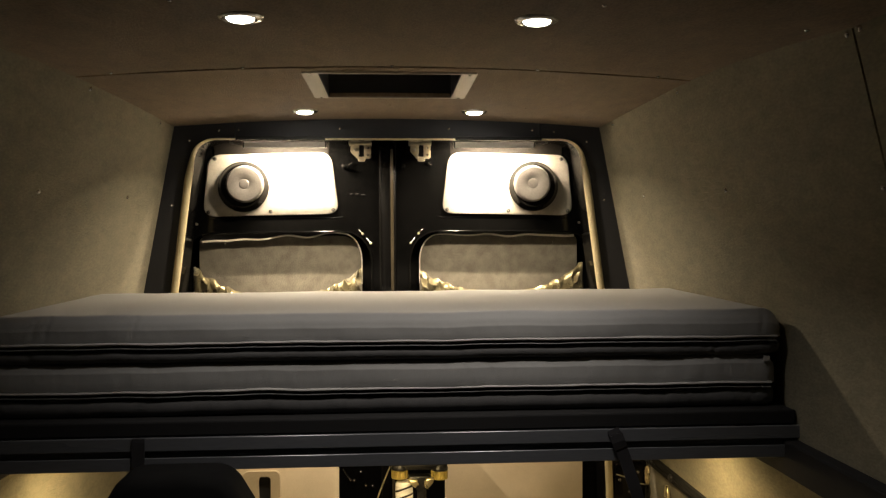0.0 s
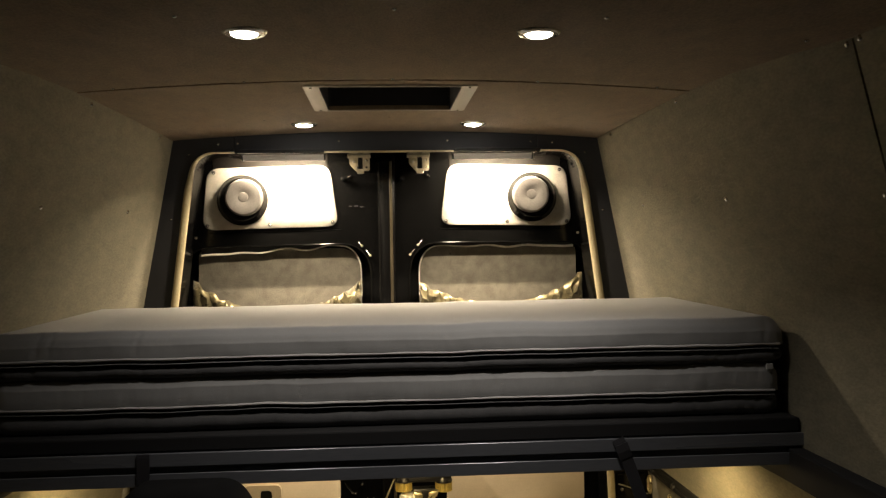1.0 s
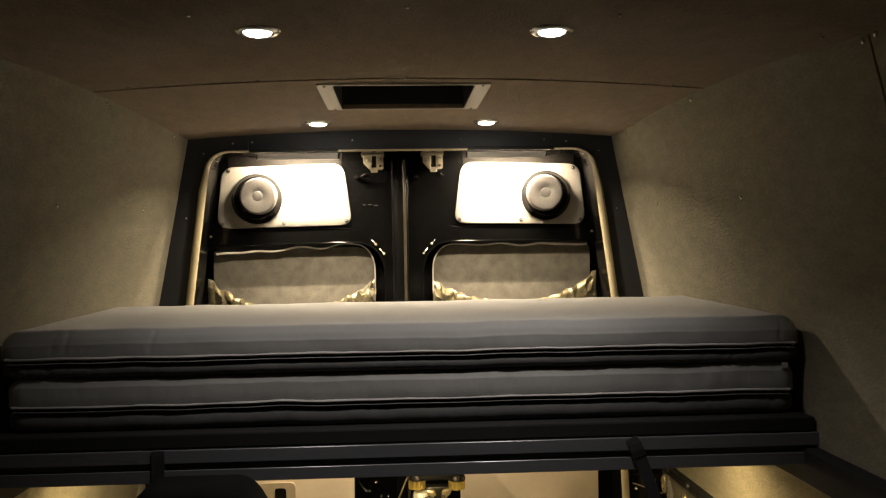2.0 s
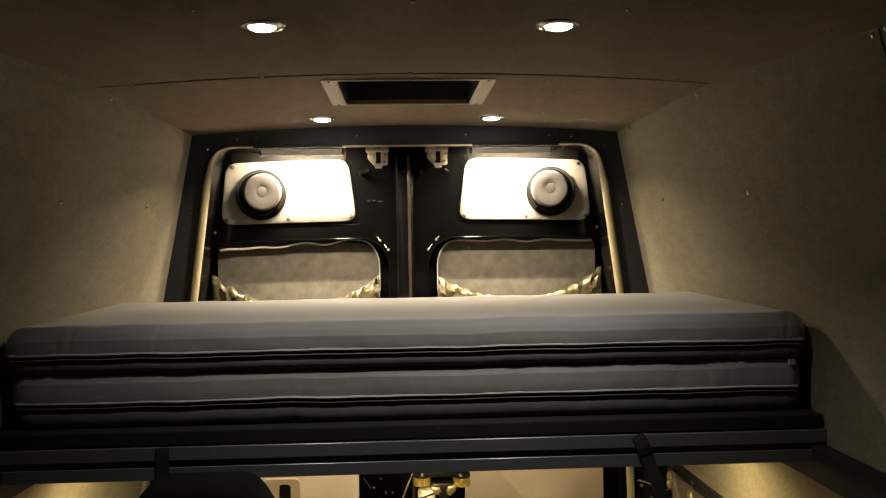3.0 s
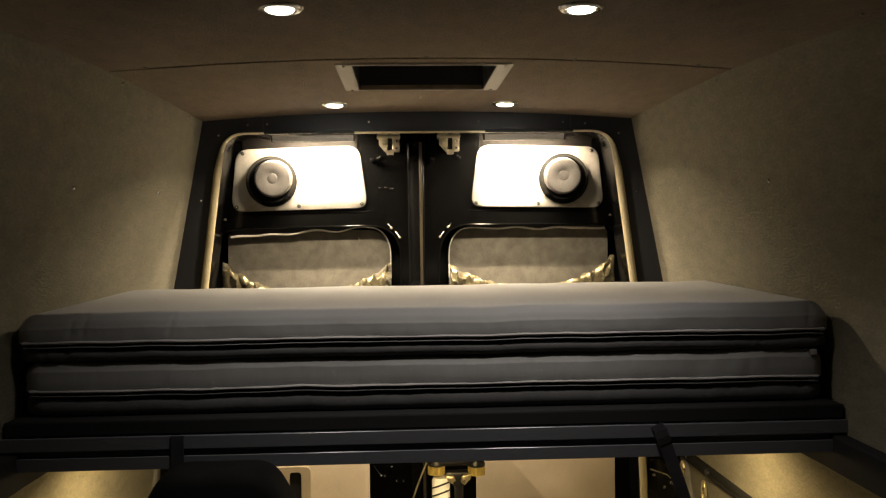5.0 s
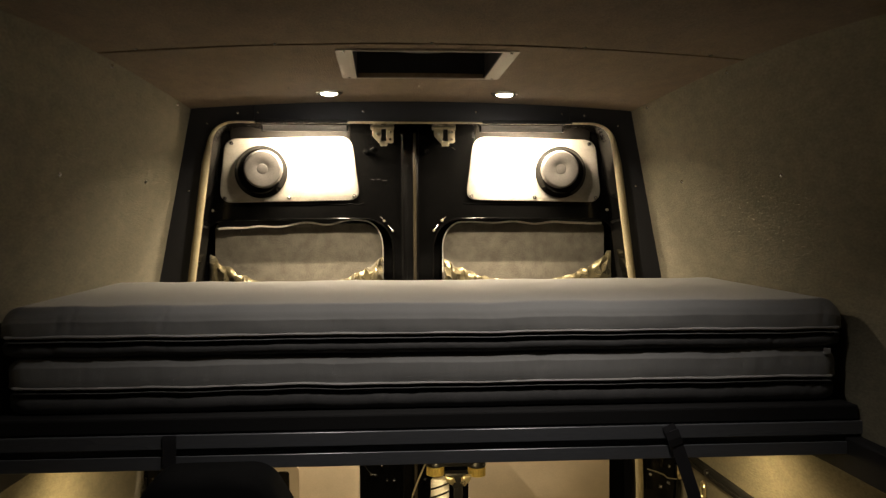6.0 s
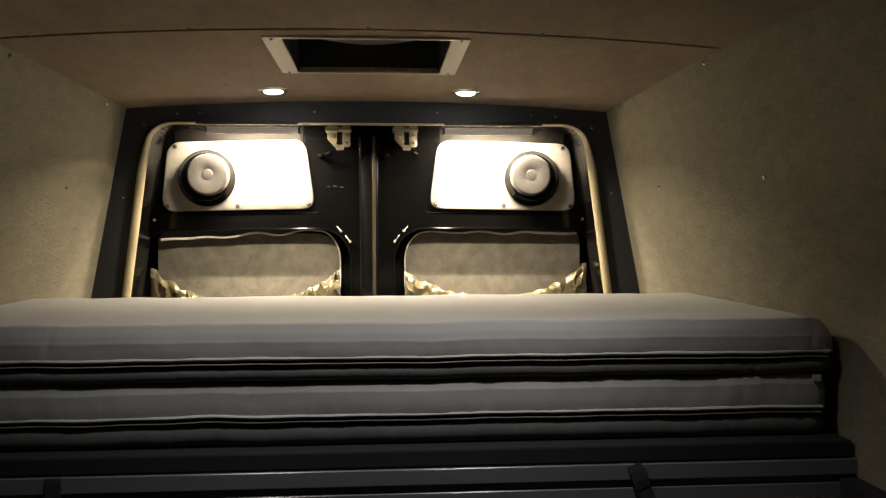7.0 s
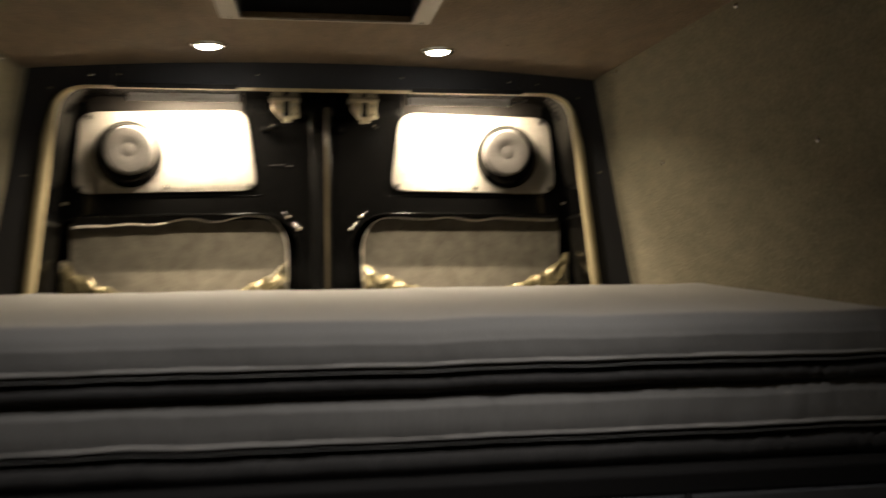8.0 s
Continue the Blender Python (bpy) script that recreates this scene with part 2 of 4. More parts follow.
def ring_plate(bm, outer, inner, c, y0, y1, a0=0.0, a1=2 * math.pi):
    """A plate with a hole, or the stretch of it between two angles seen from c."""
    c = Vector(c)
    angles = {a0, a1}
    for p in list(outer) + list(inner):
        d = Vector(p) - c
        a = math.atan2(d.y, d.x) % (2 * math.pi)
        for k in (a, a - 2 * math.pi, a + 2 * math.pi):
            if a0 < k < a1:
                angles.add(round(k, 5))
    angles = sorted(angles)
    full = a1 - a0 > 2 * math.pi - 1e-4
    if full:
        angles = angles[:-1]
    cols = []
    for a in angles:
        o, i = cast(outer, c, a), cast(inner, c, a)
        cols.append([bm.verts.new((p.x, y, p.y)) for p, y in ((o, y0), (i, y0), (i, y1), (o, y1))])
    for k in range(len(cols) if full else len(cols) - 1):
        a, b = cols[k], cols[(k + 1) % len(cols)]
        for s in range(4):
            t = (s + 1) % 4
            bm.faces.new((a[s], a[t], b[t], b[s]))
    if not full:
        bm.faces.new(cols[0])
        bm.faces.new(cols[-1])
    return bm


def sweep(bm, path, section, up=Vector((0, 1, 0)), closed=False, caps=True, widths=None):
    """A section of (side, up) pairs carried along a path of points; up fixes its turn."""
    path = [Vector(p) for p in path]
    rings = []
    for i, p in enumerate(path):
        a = path[i - 1] if (i or closed) else p
        b = path[(i + 1) % len(path)] if (i < len(path) - 1 or closed) else p
        d = (b - a).normalized()
        side = d.cross(up).normalized()
        u = side.cross(d).normalized()
        k = widths[i] if widths else 1.0
        rings.append([bm.verts.new(p + side * s * k + u * v) for s, v in section])
    n = len(section)
    for k in range(len(rings) if closed else len(rings) - 1):
        a, b = rings[k], rings[(k + 1) % len(rings)]
        for i in range(n):
            j = (i + 1) % n
            bm.faces.new((a[i], a[j], b[j], b[i]))
    if caps and not closed:
        bm.faces.new(rings[0])
        bm.faces.new(rings[-1])
    return bm


def oval(ru, rv, n=10):
    return [(ru * math.cos(2 * math.pi * i / n), rv * math.sin(2 * math.pi * i / n)) for i in range(n)]


def lerp(table, v):
    """Straight interpolation in a table of (key, value)."""
    if v <= table[0][0]:
        return table[0][1]
    for (a, p), (b, q) in zip(table, table[1:]):
        if v <= b:
            return p + (q - p) * (v - a) / (b - a)
    return table[-1][1]


def wave(v, seed=0.0):
    return noise.noise(Vector((v, seed, 3.1)))


SCREW = bmesh.new()
lathe(SCREW, [(0, -0.0035), (0.0022, -0.0033), (0.0042, -0.0022), (0.0050, -0.0006), (0.0050, 0.001)], n=12)
SCREW_MESH = bpy.data.meshes.new("screw")
for f in SCREW.faces:
    f.smooth = True
SCREW.to_mesh(SCREW_MESH)
SCREW_MESH.materials.append(STEEL)
SCREW.free()


def screw(place, normal, parent, size=1.0):
    """A domed screw head; normal points into the room."""
    ob = new("screw", SCREW_MESH)
    turn = Vector(normal).to_track_quat("-Z", "Y").to_matrix().to_4x4()
    ob.parent = parent
    ob.matrix_local = parent.matrix_basis.inverted() @ Matrix.Translation(place) @ turn @ Matrix.Scale(size, 4)
    return ob


# ---- van shell ----
REAR_Y, CAB_Y = 3.10, -1.60
TOP_X = [(-1.6, 0.83), (1.5, 0.795), (2.2, 0.770), (3.1, 0.760)]
MID_X = [(-1.6, 0.955), (2.0, 0.935), (3.1, 0.872)]
LOW_X = [(-1.6, 0.965), (2.0, 0.955), (3.1, 0.945)]


def wall_x(y, z):
    """Half the width between the side linings."""
    top = ceil_z(0.77, y)
    t, m, low = lerp(TOP_X, y), lerp(MID_X, y), lerp(LOW_X, y)
    if z >= 1.33:
        return m + (t - m) * (z - 1.33) / (top - 1.33)
    return lerp([(0.55, low), (1.33, m)], z)


def side_wall(sx, y0, y1, name, label, mat=None):
    bm = bmesh.new()
    ny, zs = 24, [0.0, 0.3, 0.55, 0.75, 1.0, 1.15, 1.33, 1.45, 1.6, 1.75, 1.85, None]
    grids = []
    for off in (0.0, 0.03):
        g = []
        for i in range(ny + 1):
            y = y0 + (y1 - y0) * i / ny
            g.append([bm.verts.new((sx * (wall_x(y, z if z is not None else ceil_z(0.77, y)) + off), y, z if z is not None else ceil_z(0.77, y) + 0.02 * (off > 0))) for z in zs])
        grids.append(g)
    nz = len(zs) - 1
    for g in grids:
        for i in range(ny):
            for k in range(nz):
                bm.faces.new((g[i][k], g[i + 1][k], g[i + 1][k + 1], g[i][k + 1]))
    a, b = grids
    for i in range(ny):
        for k in (0, nz):
            bm.faces.new((a[i][k], a[i + 1][k], b[i + 1][k], b[i][k]))
    for i in (0, ny):
        for k in range(nz):
            bm.faces.new((a[i][k], a[i][k + 1], b[i][k + 1], b[i][k]))
    return tagged(part(name, bm, mat or FELT, smooth=True, angle=60), label, "wall", kind="structure")


WALLS = {}
for sx, side in ((-1, "left"), (1, "right")):
    WALLS[sx] = side_wall(sx, 1.4845, REAR_Y, "wall_" + side, "sloping van side wall lined with grey-beige felt")
    side_wall(sx, 1.15, 1.4785, "wall_" + side + "_front", "front run of grey-beige felt side lining")
    # unseen run towards the cab, charcoal to cut bounced light
    side_wall(sx, CAB_Y, 1.148, "wall_" + side + "_cab", "unseen charcoal side lining, kept dark against bounced light", CHARCOAL)
    spots = [(2.15, 1.643), (2.76, 1.655), (2.30, None), (2.93, None), (1.501, None), (1.501, 1.616), (1.501, 1.2)]
    for y, z in spots:
        z = z or ceil_z(0.77, y) - 0.012
        screw((sx * wall_x(y, z), y, z), (-sx, 0, -0.25), WALLS[sx], 1.25)
    z = ceil_z(0.77, 1.461) - 0.010
    screw((sx * wall_x(1.461, z), 1.461, z), (-sx, 0, -0.25), WALLS[sx], 1.25)
    bm = bmesh.new()
    cols = [[bm.verts.new((sx * (wall_x(y, z) + off), y, z)) for y, off in ((1.44, 0.031), (1.52, 0.031), (1.52, 0.05), (1.44, 0.05))] for z in (0.0, 0.55, 1.33, 1.90)]
    for a, b in zip(cols, cols[1:]):
        for i in range(4):
            j = (i + 1) % 4
            bm.faces.new((a[i], a[j], b[j], b[i]))
    bm.faces.new(cols[0]), bm.faces.new(cols[-1])
    tagged(part("trim_seam_" + side, bm, DARK_VOID), "dark backing behind the lining joint", "trim", kind="structure")

# unseen floor; its dark brown is set to limit bounced light
bm = bmesh.new()
block(bm, -1.05, 1.05, CAB_Y - 0.03, 3.45, -0.04, 0.0)
tagged(part("floor", bm, VINYL_FLOOR), "unseen van floor, dark brown to limit bounced light", "floor", kind="structure")
# unseen end wall closes the room; its charcoal keeps bounced light down
bm = bmesh.new()
block(bm, -1.05, 1.05, CAB_Y - 0.04, CAB_Y, 0.0, 2.02)
tagged(part("wall_cab", bm, CHARCOAL), "unseen charcoal cab partition, kept dark against bounced light", "wall", kind="structure")

# roof lining in two sheets with an open joint, cut out for the roof vent
VX, VY0, VY1 = 0.190, 2.264, 2.650
bm = bmesh.new()
for y0, y1 in ((CAB_Y, 2.192), (2.197, REAR_Y)):
    xs = sorted(set([-0.86 + 1.72 * i / 24 for i in range(25)] + [-VX, VX]))
    ys = sorted(set([y0 + (y1 - y0) * i / 16 for i in range(17)] + [v for v in (VY0, VY1) if y0 < v < y1]))
    grids = [[[bm.verts.new((x, y, ceil_z(x, y) + off + (-0.002 if y0 > 2 and y < 2.22 else 0))) for x in xs] for y in ys] for off in (0.0, 0.012)]
    cells = set()
    for i in range(len(ys) - 1):
        for k in range(len(xs) - 1):
            cx, cy = (xs[k] + xs[k + 1]) / 2, (ys[i] + ys[i + 1]) / 2
            if not (abs(cx) < VX and VY0 < cy < VY1):
                cells.add((i, k))
    for i, k in cells:
        for g in grids:
            bm.faces.new((g[i][k], g[i + 1][k], g[i + 1][k + 1], g[i][k + 1]))
        for (di, dk), e in {(-1, 0): ((i, k), (i, k + 1)), (1, 0): ((i + 1, k), (i + 1, k + 1)), (0, -1): ((i, k), (i + 1, k)), (0, 1): ((i, k + 1), (i + 1, k + 1))}.items():
            if (i + di, k + dk) not in cells:
                (p, q), (r, s) = e
                bm.faces.new((grids[0][p][q], grids[0][r][s], grids[1][r][s], grids[1][p][q]))
CEILING = tagged(part("ceiling", bm, ROOF_FELT, smooth=True, angle=50), "brown-grey felt roof lining with a cross joint", "ceiling", kind="structure")
for x in (-0.364, 0.004, 0.372):
    screw((x, 2.182, ceil_z(x, 2.182)), (0, 0, -1), CEILING)
screw((0.018, 2.206, ceil_z(0, 2.206)), (0, 0, -1), CEILING, 0.7)
for x in (-0.68, 0.68):
    screw((x, 2.19 - 0.012, ceil_z(x, 2.18)), (0, 0, -1), CEILING)
for x in (-0.75, -0.38, 0.0, 0.38, 0.75):
    screw((x, 1.55, ceil_z(x, 1.55)), (0, 0, -1), CEILING)
for x in (-0.40, 0.0, 0.44):
    screw((x, 2.80, ceil_z(x, 2.80)), (0, 0, -1), CEILING, 0.6)
bm = bmesh.new()
ring_plate(bm, [(-1.05, CAB_Y - 0.04), (1.05, CAB_Y - 0.04), (1.05, 3.45), (-1.05, 3.45)], [(-VX - 0.02, VY0 - 0.02), (VX + 0.02, VY0 - 0.02), (VX + 0.02, VY1 + 0.02), (-VX - 0.02, VY1 + 0.02)], (0, 2.4), 0, 0.03)
for v in bm.verts:
    v.co = Vector((v.co.x, v.co.z, 1.972 + v.co.y))
tagged(part("roof_skin", bm, DARK_VOID), "dark outer roof above the lining", "roof", kind="structure")


# ---- rear opening: trim frame, seal and pillars ----
OPENING = [(-0.80, 0.06), (-0.795, 0.60), (-0.764, 1.33), (-0.712, 1.73), (-0.684, 1.879), (0.684, 1.879), (0.712, 1.73), (0.764, 1.33), (0.795, 0.60), (0.80, 0.06)]
OPENING = rounded(OPENING, [0.02, 0, 0.3, 0.3, 0.15, 0.15, 0.3, 0.3, 0, 0.02], 8)
OUTER = [(-0.985, -0.0), (-0.98, 0.55), (-0.905, 1.33), (-0.79, 1.926)]
OUTER += [(x, ceil_z(x, REAR_Y) + 0.010) for x in (-0.6, -0.4, -0.2, 0.0, 0.2, 0.4, 0.6)]
OUTER += [(-x, z) for x, z in reversed(OUTER[:4])]
MIDDLE = (0.0, 1.05)
surround = thing("rear_frame", (0, REAR_Y, 0), "charcoal trim frame round the rear door opening", "door frame", kind="structure")


def frame_piece(name, x0, x1):
    """The stretch of the upper trim between two upright joints."""
    bm = bmesh.new()
    ring_plate(bm, OUTER, OPENING, MIDDLE, 0.0, 0.022, 0.0, math.pi)
    for x, side in ((x0, -1), (x1, 1)):
        if abs(x) < 1:
            geom = bm.verts[:] + bm.edges[:] + bm.faces[:]
            bmesh.ops.bisect_plane(bm, geom=geom, plane_co=(x, 0, 0), plane_no=(side, 0, 0), clear_outer=True)
    bmesh.ops.holes_fill(bm, edges=[e for e in bm.edges if e.is_boundary])
    return part(name, bm, CHARCOAL, surround)


JOINT = 0.0013
frame_piece("header_panel", -0.548 + JOINT, 0.540 - JOINT)
frame_piece("side_panel", 0.540 + JOINT, 2)
frame_piece("side_panel", -2, -0.548 - JOINT)
bm = bmesh.new()
ring_plate(bm, OUTER, OPENING, MIDDLE, 0.0, 0.022, math.pi + 0.0016, 2 * math.pi - 0.0016)
part("pillar", bm, BLACK_PAINT, surround)
bm = bmesh.new()
ring_plate(bm, OUTER, OPENING, MIDDLE, 0.0225, 0.19)
part("jamb", bm, BLACK_SATIN, surround, "black painted door jamb")
for x, z in ((-0.771, 1.64), (-0.706, 1.868), (-0.603, 1.904), (-0.535, 1.906), (-0.179, 1.912), (0.211, 1.912), (0.513, 1.906), (0.593, 1.902), (0.713, 1.866), (0.777, 1.655)):
    screw((x, REAR_Y, z), (0, -1, 0), surround, 0.8)
seal = thing("door_seal", (0, 0, 0), "khaki rubber seal round the rear door opening", "door seal", kind="structure")
bm = bmesh.new()
path = [(p.x, REAR_Y - 0.004, p.y - lerp([(1.80, 0.0), (1.875, 0.005)], p.y)) for p in OPENING]
sweep(bm, path, [(-0.013, 0.004), (-0.011, -0.006), (-0.004, -0.012), (0.005, -0.012), (0.012, -0.006), (0.013, 0.004), (0.009, 0.030), (-0.004, 0.030)], closed=True, widths=[lerp([(1.74, 1.0), (1.872, 0.17)], p.y) for p in OPENING])
part("bead", bm, SEAL, seal, smooth=True, angle=50)


# ---- rear doors ----
DOOR_Y = 3.325


def rear_door(sx):
    """One leaf; sx mirrors it. The outline is given for the leaf on the positive side."""
    def mx(pts):
        return [(sx * x, z) for x, z in pts]

    d = thing("door_1" if sx < 0 else "door_2", (0, 0, 0), "closed black steel rear van door with felt insets", "door", "rear doors", "structure")
    bm = bmesh.new()
    prism(bm, mx([(0.022, 1.575), (0.80, 1.575), (0.76, 1.925), (0.022, 1.925)]), DOOR_Y, DOOR_Y + 0.05)
    hole = rounded([(0.066, 0.98), (0.782, 0.98), (0.768, 1.540), (0.074, 1.546)], [0.06, 0.06, 0.090, 0.130], 9)
    ring_plate(bm, mx([(0.022, 0.90), (0.86, 0.90), (0.80, 1.575), (0.022, 1.575)]), mx(hole), (sx * 0.42, 1.25), DOOR_Y, DOOR_Y + 0.084)
    prism(bm, mx([(0.030, 0.93), (0.81, 0.93), (0.79, 1.572), (0.030, 1.572)]), DOOR_Y + 0.0845, DOOR_Y + 0.092)
    prism(bm, mx([(0.022, 0.05), (0.86, 0.05), (0.86, 0.90), (0.022, 0.90)]), DOOR_Y, DOOR_Y + 0.05)
    part("shell", bm, BLACK_SATIN, d)
    # rolled lip round the pocket opening, and an added pad above it
    bm = bmesh.new()
    sweep(bm, [(x, DOOR_Y, z) for x, z in mx(hole)], oval(0.0035, 0.0035, 8), closed=True)
    part("lip", bm, BLACK_SATIN, d, smooth=True)
    # dull pad added here to soften the light bar's reflection into a glow
    bm = bmesh.new()
    prism(bm, rounded(mx([(0.235, 1.790), (0.665, 1.790), (0.672, 1.915), (0.230, 1.915)]), 0.012), DOOR_Y - 0.004, DOOR_Y + 0.002, 0.004)
    part("head_glow_pad", bm, BLACK_DULL, d, smooth=True)
    # upper felt inset
    outline = rounded([(0.196, 1.612), (0.712, 1.603), (0.690, 1.838), (0.226, 1.850)], [0.042, 0.046, 0.055, 0.055], 7)
    bm = bmesh.new()
    prism(bm, mx(outline), DOOR_Y - 0.009, DOOR_Y + 0.002, 0.006)
    inset = part("inset_panel", bm, PALE_FELT, d, "pale grey felt-covered inset panel", smooth=True)
    for x, z in ((0.690, 1.620), (0.456, 1.622), (0.218, 1.628), (0.664, 1.822), (0.25, 1.832)):
        bm = bmesh.new()
        lathe(bm, [(0.0, -0.0015), (0.0072, -0.0012), (0.0078, 0.001)], (sx * x, DOOR_Y - 0.009, z), "y", 14)
        part("washer", bm, BLACK_PLASTIC, inset)
        screw((sx * x, DOOR_Y - 0.0105, z), (0, -1, 0), inset, 0.85)
    bm = bmesh.new()
    sweep(bm, [(x, DOOR_Y, z) for x, z in mx([(0.185, 1.602), (0.20, 1.598), (0.45, 1.596), (0.70, 1.592), (0.722, 1.594)])], oval(0.0018, 0.0018, 8))
    part("rib", bm, BLACK_SATIN, d, smooth=True)
    # pressed diagonal ribs by the pocket's corner
    for x, z in ((0.156, 1.801), (0.148, 1.806)):
        bm = bmesh.new()
        lathe(bm, [(0, -0.009), (0.002, -0.0085), (0.0035, -0.006), (0.004, 0.0)], (sx * x, DOOR_Y - 0.004, z), "y", 10)
        part("stud", bm, STEEL, d, smooth=True)
    for (xa, za), (xb, zb), r in (((0.077, 1.499), (0.094, 1.520), 0.0038), ((0.108, 1.536), (0.122, 1.552), 0.0022), ((0.735, 1.575), (0.775, 1.555), 0.004)):
        bm = bmesh.new()
        n = 6
        pts = [(sx * (xa + (xb - xa) * i / n), DOOR_Y - 0.004, za + (zb - za) * i / n) for i in range(n + 1)]
        sweep(bm, pts, oval(r * 0.7, r, 8))
        # inner ribs are bright steel to paint the glints on pressed metal
        part("pressed_rib", bm, STEEL if xa < 0.7 else BLACK_PAINT, d, smooth=True)
        bm = bmesh.new()
        lathe(bm, [(0, -0.012), (0.003, -0.0115), (0.0045, -0.009), (0.005, 0.0)], (sx * xa, DOOR_Y, za), "y", 12)
        part("stud", bm, ZINC, d, smooth=True)
    for x, z, w in ((0.105, 1.686, 0.016), (0.128, 1.690, 0.012), (0.150, 1.689, 0.010)):
        if sx < 0:
            bm = bmesh.new()
            prism(bm, rounded(mx([(x - w / 2, z - 0.0018), (x + w / 2, z - 0.0018), (x + w / 2, z + 0.0018), (x - w / 2, z + 0.0018)]), 0.001, 2), DOOR_Y - 0.003, DOOR_Y + 0.002)
            part("slot_rim", bm, BLACK_PLASTIC, d)
    # pocket: recessed felt back, wavy vinyl edge, gathered satin front
    bm = bmesh.new()
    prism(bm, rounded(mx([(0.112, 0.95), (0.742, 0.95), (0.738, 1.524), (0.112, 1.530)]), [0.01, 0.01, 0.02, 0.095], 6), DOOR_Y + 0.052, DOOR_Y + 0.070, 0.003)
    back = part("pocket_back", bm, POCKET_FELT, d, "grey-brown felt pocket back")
    for x, z in ((0.235, 1.500), (0.640, 1.500)):
        screw((sx * x, DOOR_Y + 0.052, z), (0, -1, 0), back, 0.8)
    n = 60
    edge = []
    for i in range(n + 1):
        t = i / n
        x = 0.186 + 0.534 * t
        rise = 0.0095 * (1 - 0.75 * t) if sx < 0 else 0.0038
        z = (1.537 - 0.030 * t if sx < 0 else 1.531 - 0.006 * t) + rise * math.sin(t * 19 + (1.0 if sx > 0 else 0.0)) * math.sin(math.pi * min(1, 0.1 + t)) + 0.003 * wave(t * 7, sx)
        edge.append((sx * x, DOOR_Y + 0.022 + 0.006 * wave(t * 9, 4 + sx), z))
    first = edge[0]
    start = [(sx * 0.113, DOOR_Y + 0.050, 1.34 + 0.02 * k) for k in range(5)]
    for k in range(9):
        a = k / 9 * math.pi / 2
        start.append((sx * (0.186 - 0.073 * math.cos(a)), DOOR_Y + 0.050 + (first[1] - DOOR_Y - 0.050) * k / 9, 1.435 + (first[2] - 1.435) * math.sin(a)))
    rim = start + edge
    bm = bmesh.new()
    sweep(bm, rim, oval(0.0030, 0.0030, 8), up=Vector((0, 1, 0.01)), widths=[lerp([(0.20, 0.9), (0.45, 1.25), (0.60, 1.5)], abs(p[0])) for p in rim])
    part("pocket_edge", bm, EDGE_VINYL, d, "wavy pale vinyl edging", smooth=True)
    bm = bmesh.new()
    rows = [[bm.verts.new((x, y + dy, z)) for z in (max(hem + 0.004, 1.552), hem)] for x, y, hem in edge for dy in (0.0, 0.0016)]
    for i in range(n):
        a, b, c, f = rows[2 * i], rows[2 * i + 2], rows[2 * i + 1], rows[2 * i + 3]
        bm.faces.new((a[0], b[0], b[1], a[1])), bm.faces.new((c[0], f[0], f[1], c[1])), bm.faces.new((a[1], b[1], f[1], c[1]))
    part("pocket_flap", bm, CHARCOAL, d, "dark vinyl flap above the edging")
    # gathered satin front
    rng = random.Random(11 + sx)
    bm = bmesh.new()
    nu, nv = 50, 14
    grid = []
    for i in range(nu + 1):
        t = i / nu
        sag = 1 - (2 * t - 1) ** 2
        e = abs(2 * t - 1)
        top = 1.312 + (0.104 if t > 0.5 else 0.090) * e ** 2.4 + (0.012 * (t - 0.5) if sx > 0 else -0.02 * (1 - e))
        col = []
        for k in range(nv + 1):
            v = k / nv
            gather = math.exp(-v * 6)
            # long folds that run down from the hem towards the middle, and crumples at the two gathered ends
            slant = t * 9.5 + (6 * v if t < 0.5 else -6 * v)
            long_fold = 0.5 - abs(wave(slant, 9 + sx))
            crumple = 0.4 - abs(wave(t * 19 + 5 * v, 14 + sx) + 0.8 * wave(v * 13 - t * 14, 17 + sx))
            fold = rng.uniform(-0.004, 0.004) * (0.6 + 0.6 * e) + 0.050 * long_fold * (0.25 + 0.9 * e) * math.exp(-v * 0.5) + 0.016 * crumple * (0.45 + 0.8 * e)
            y = DOOR_Y - 0.004 - 0.055 * sag * (0.35 + 0.65 * math.sin(v * 2.6)) - fold + 0.002 * (1 if i % 4 < 2 else -1) * gather * sag
            z = top + 0.012 * wave(t * 21, 11 + sx) * gather * (0.3 + e) + 0.0022 * (1 if i % 4 < 2 else -1) * gather * sag - v * (top - 1.0)
            x = 0.112 + 0.630 * t + rng.uniform(-0.004, 0.004) * (0 < i < nu)
            col.append(bm.verts.new((sx * x, y, z)))
        grid.append(col)
    for i in range(nu):
        for k in range(nv):
            a, b, c, f = grid[i][k], grid[i + 1][k], grid[i + 1][k + 1], grid[i][k + 1]
            for tri in ((a, b, c), (a, c, f)) if rng.random() < 0.5 else ((a, b, f), (b, c, f)):
                bm.faces.new(tri)
    front = part("pocket_front", bm, SATIN, d, "gathered shiny khaki pocket fabric", smooth=True, angle=30)
    front.modifiers.new("thick", "SOLIDIFY").thickness = 0.0015
    # lower card
    bm = bmesh.new()
    prism(bm, rounded(mx([(0.205, 0.18), (0.745, 0.18), (0.745, 0.80), (0.205, 0.80)]), 0.02), DOOR_Y - 0.012, DOOR_Y + 0.002, 0.004)
    card = part("lower_card", bm, TAN_PANEL, d, "tan lower door card", smooth=True)
    screw((sx * 0.262, DOOR_Y - 0.012, 0.648), (0, -1, 0), card, 1.1)
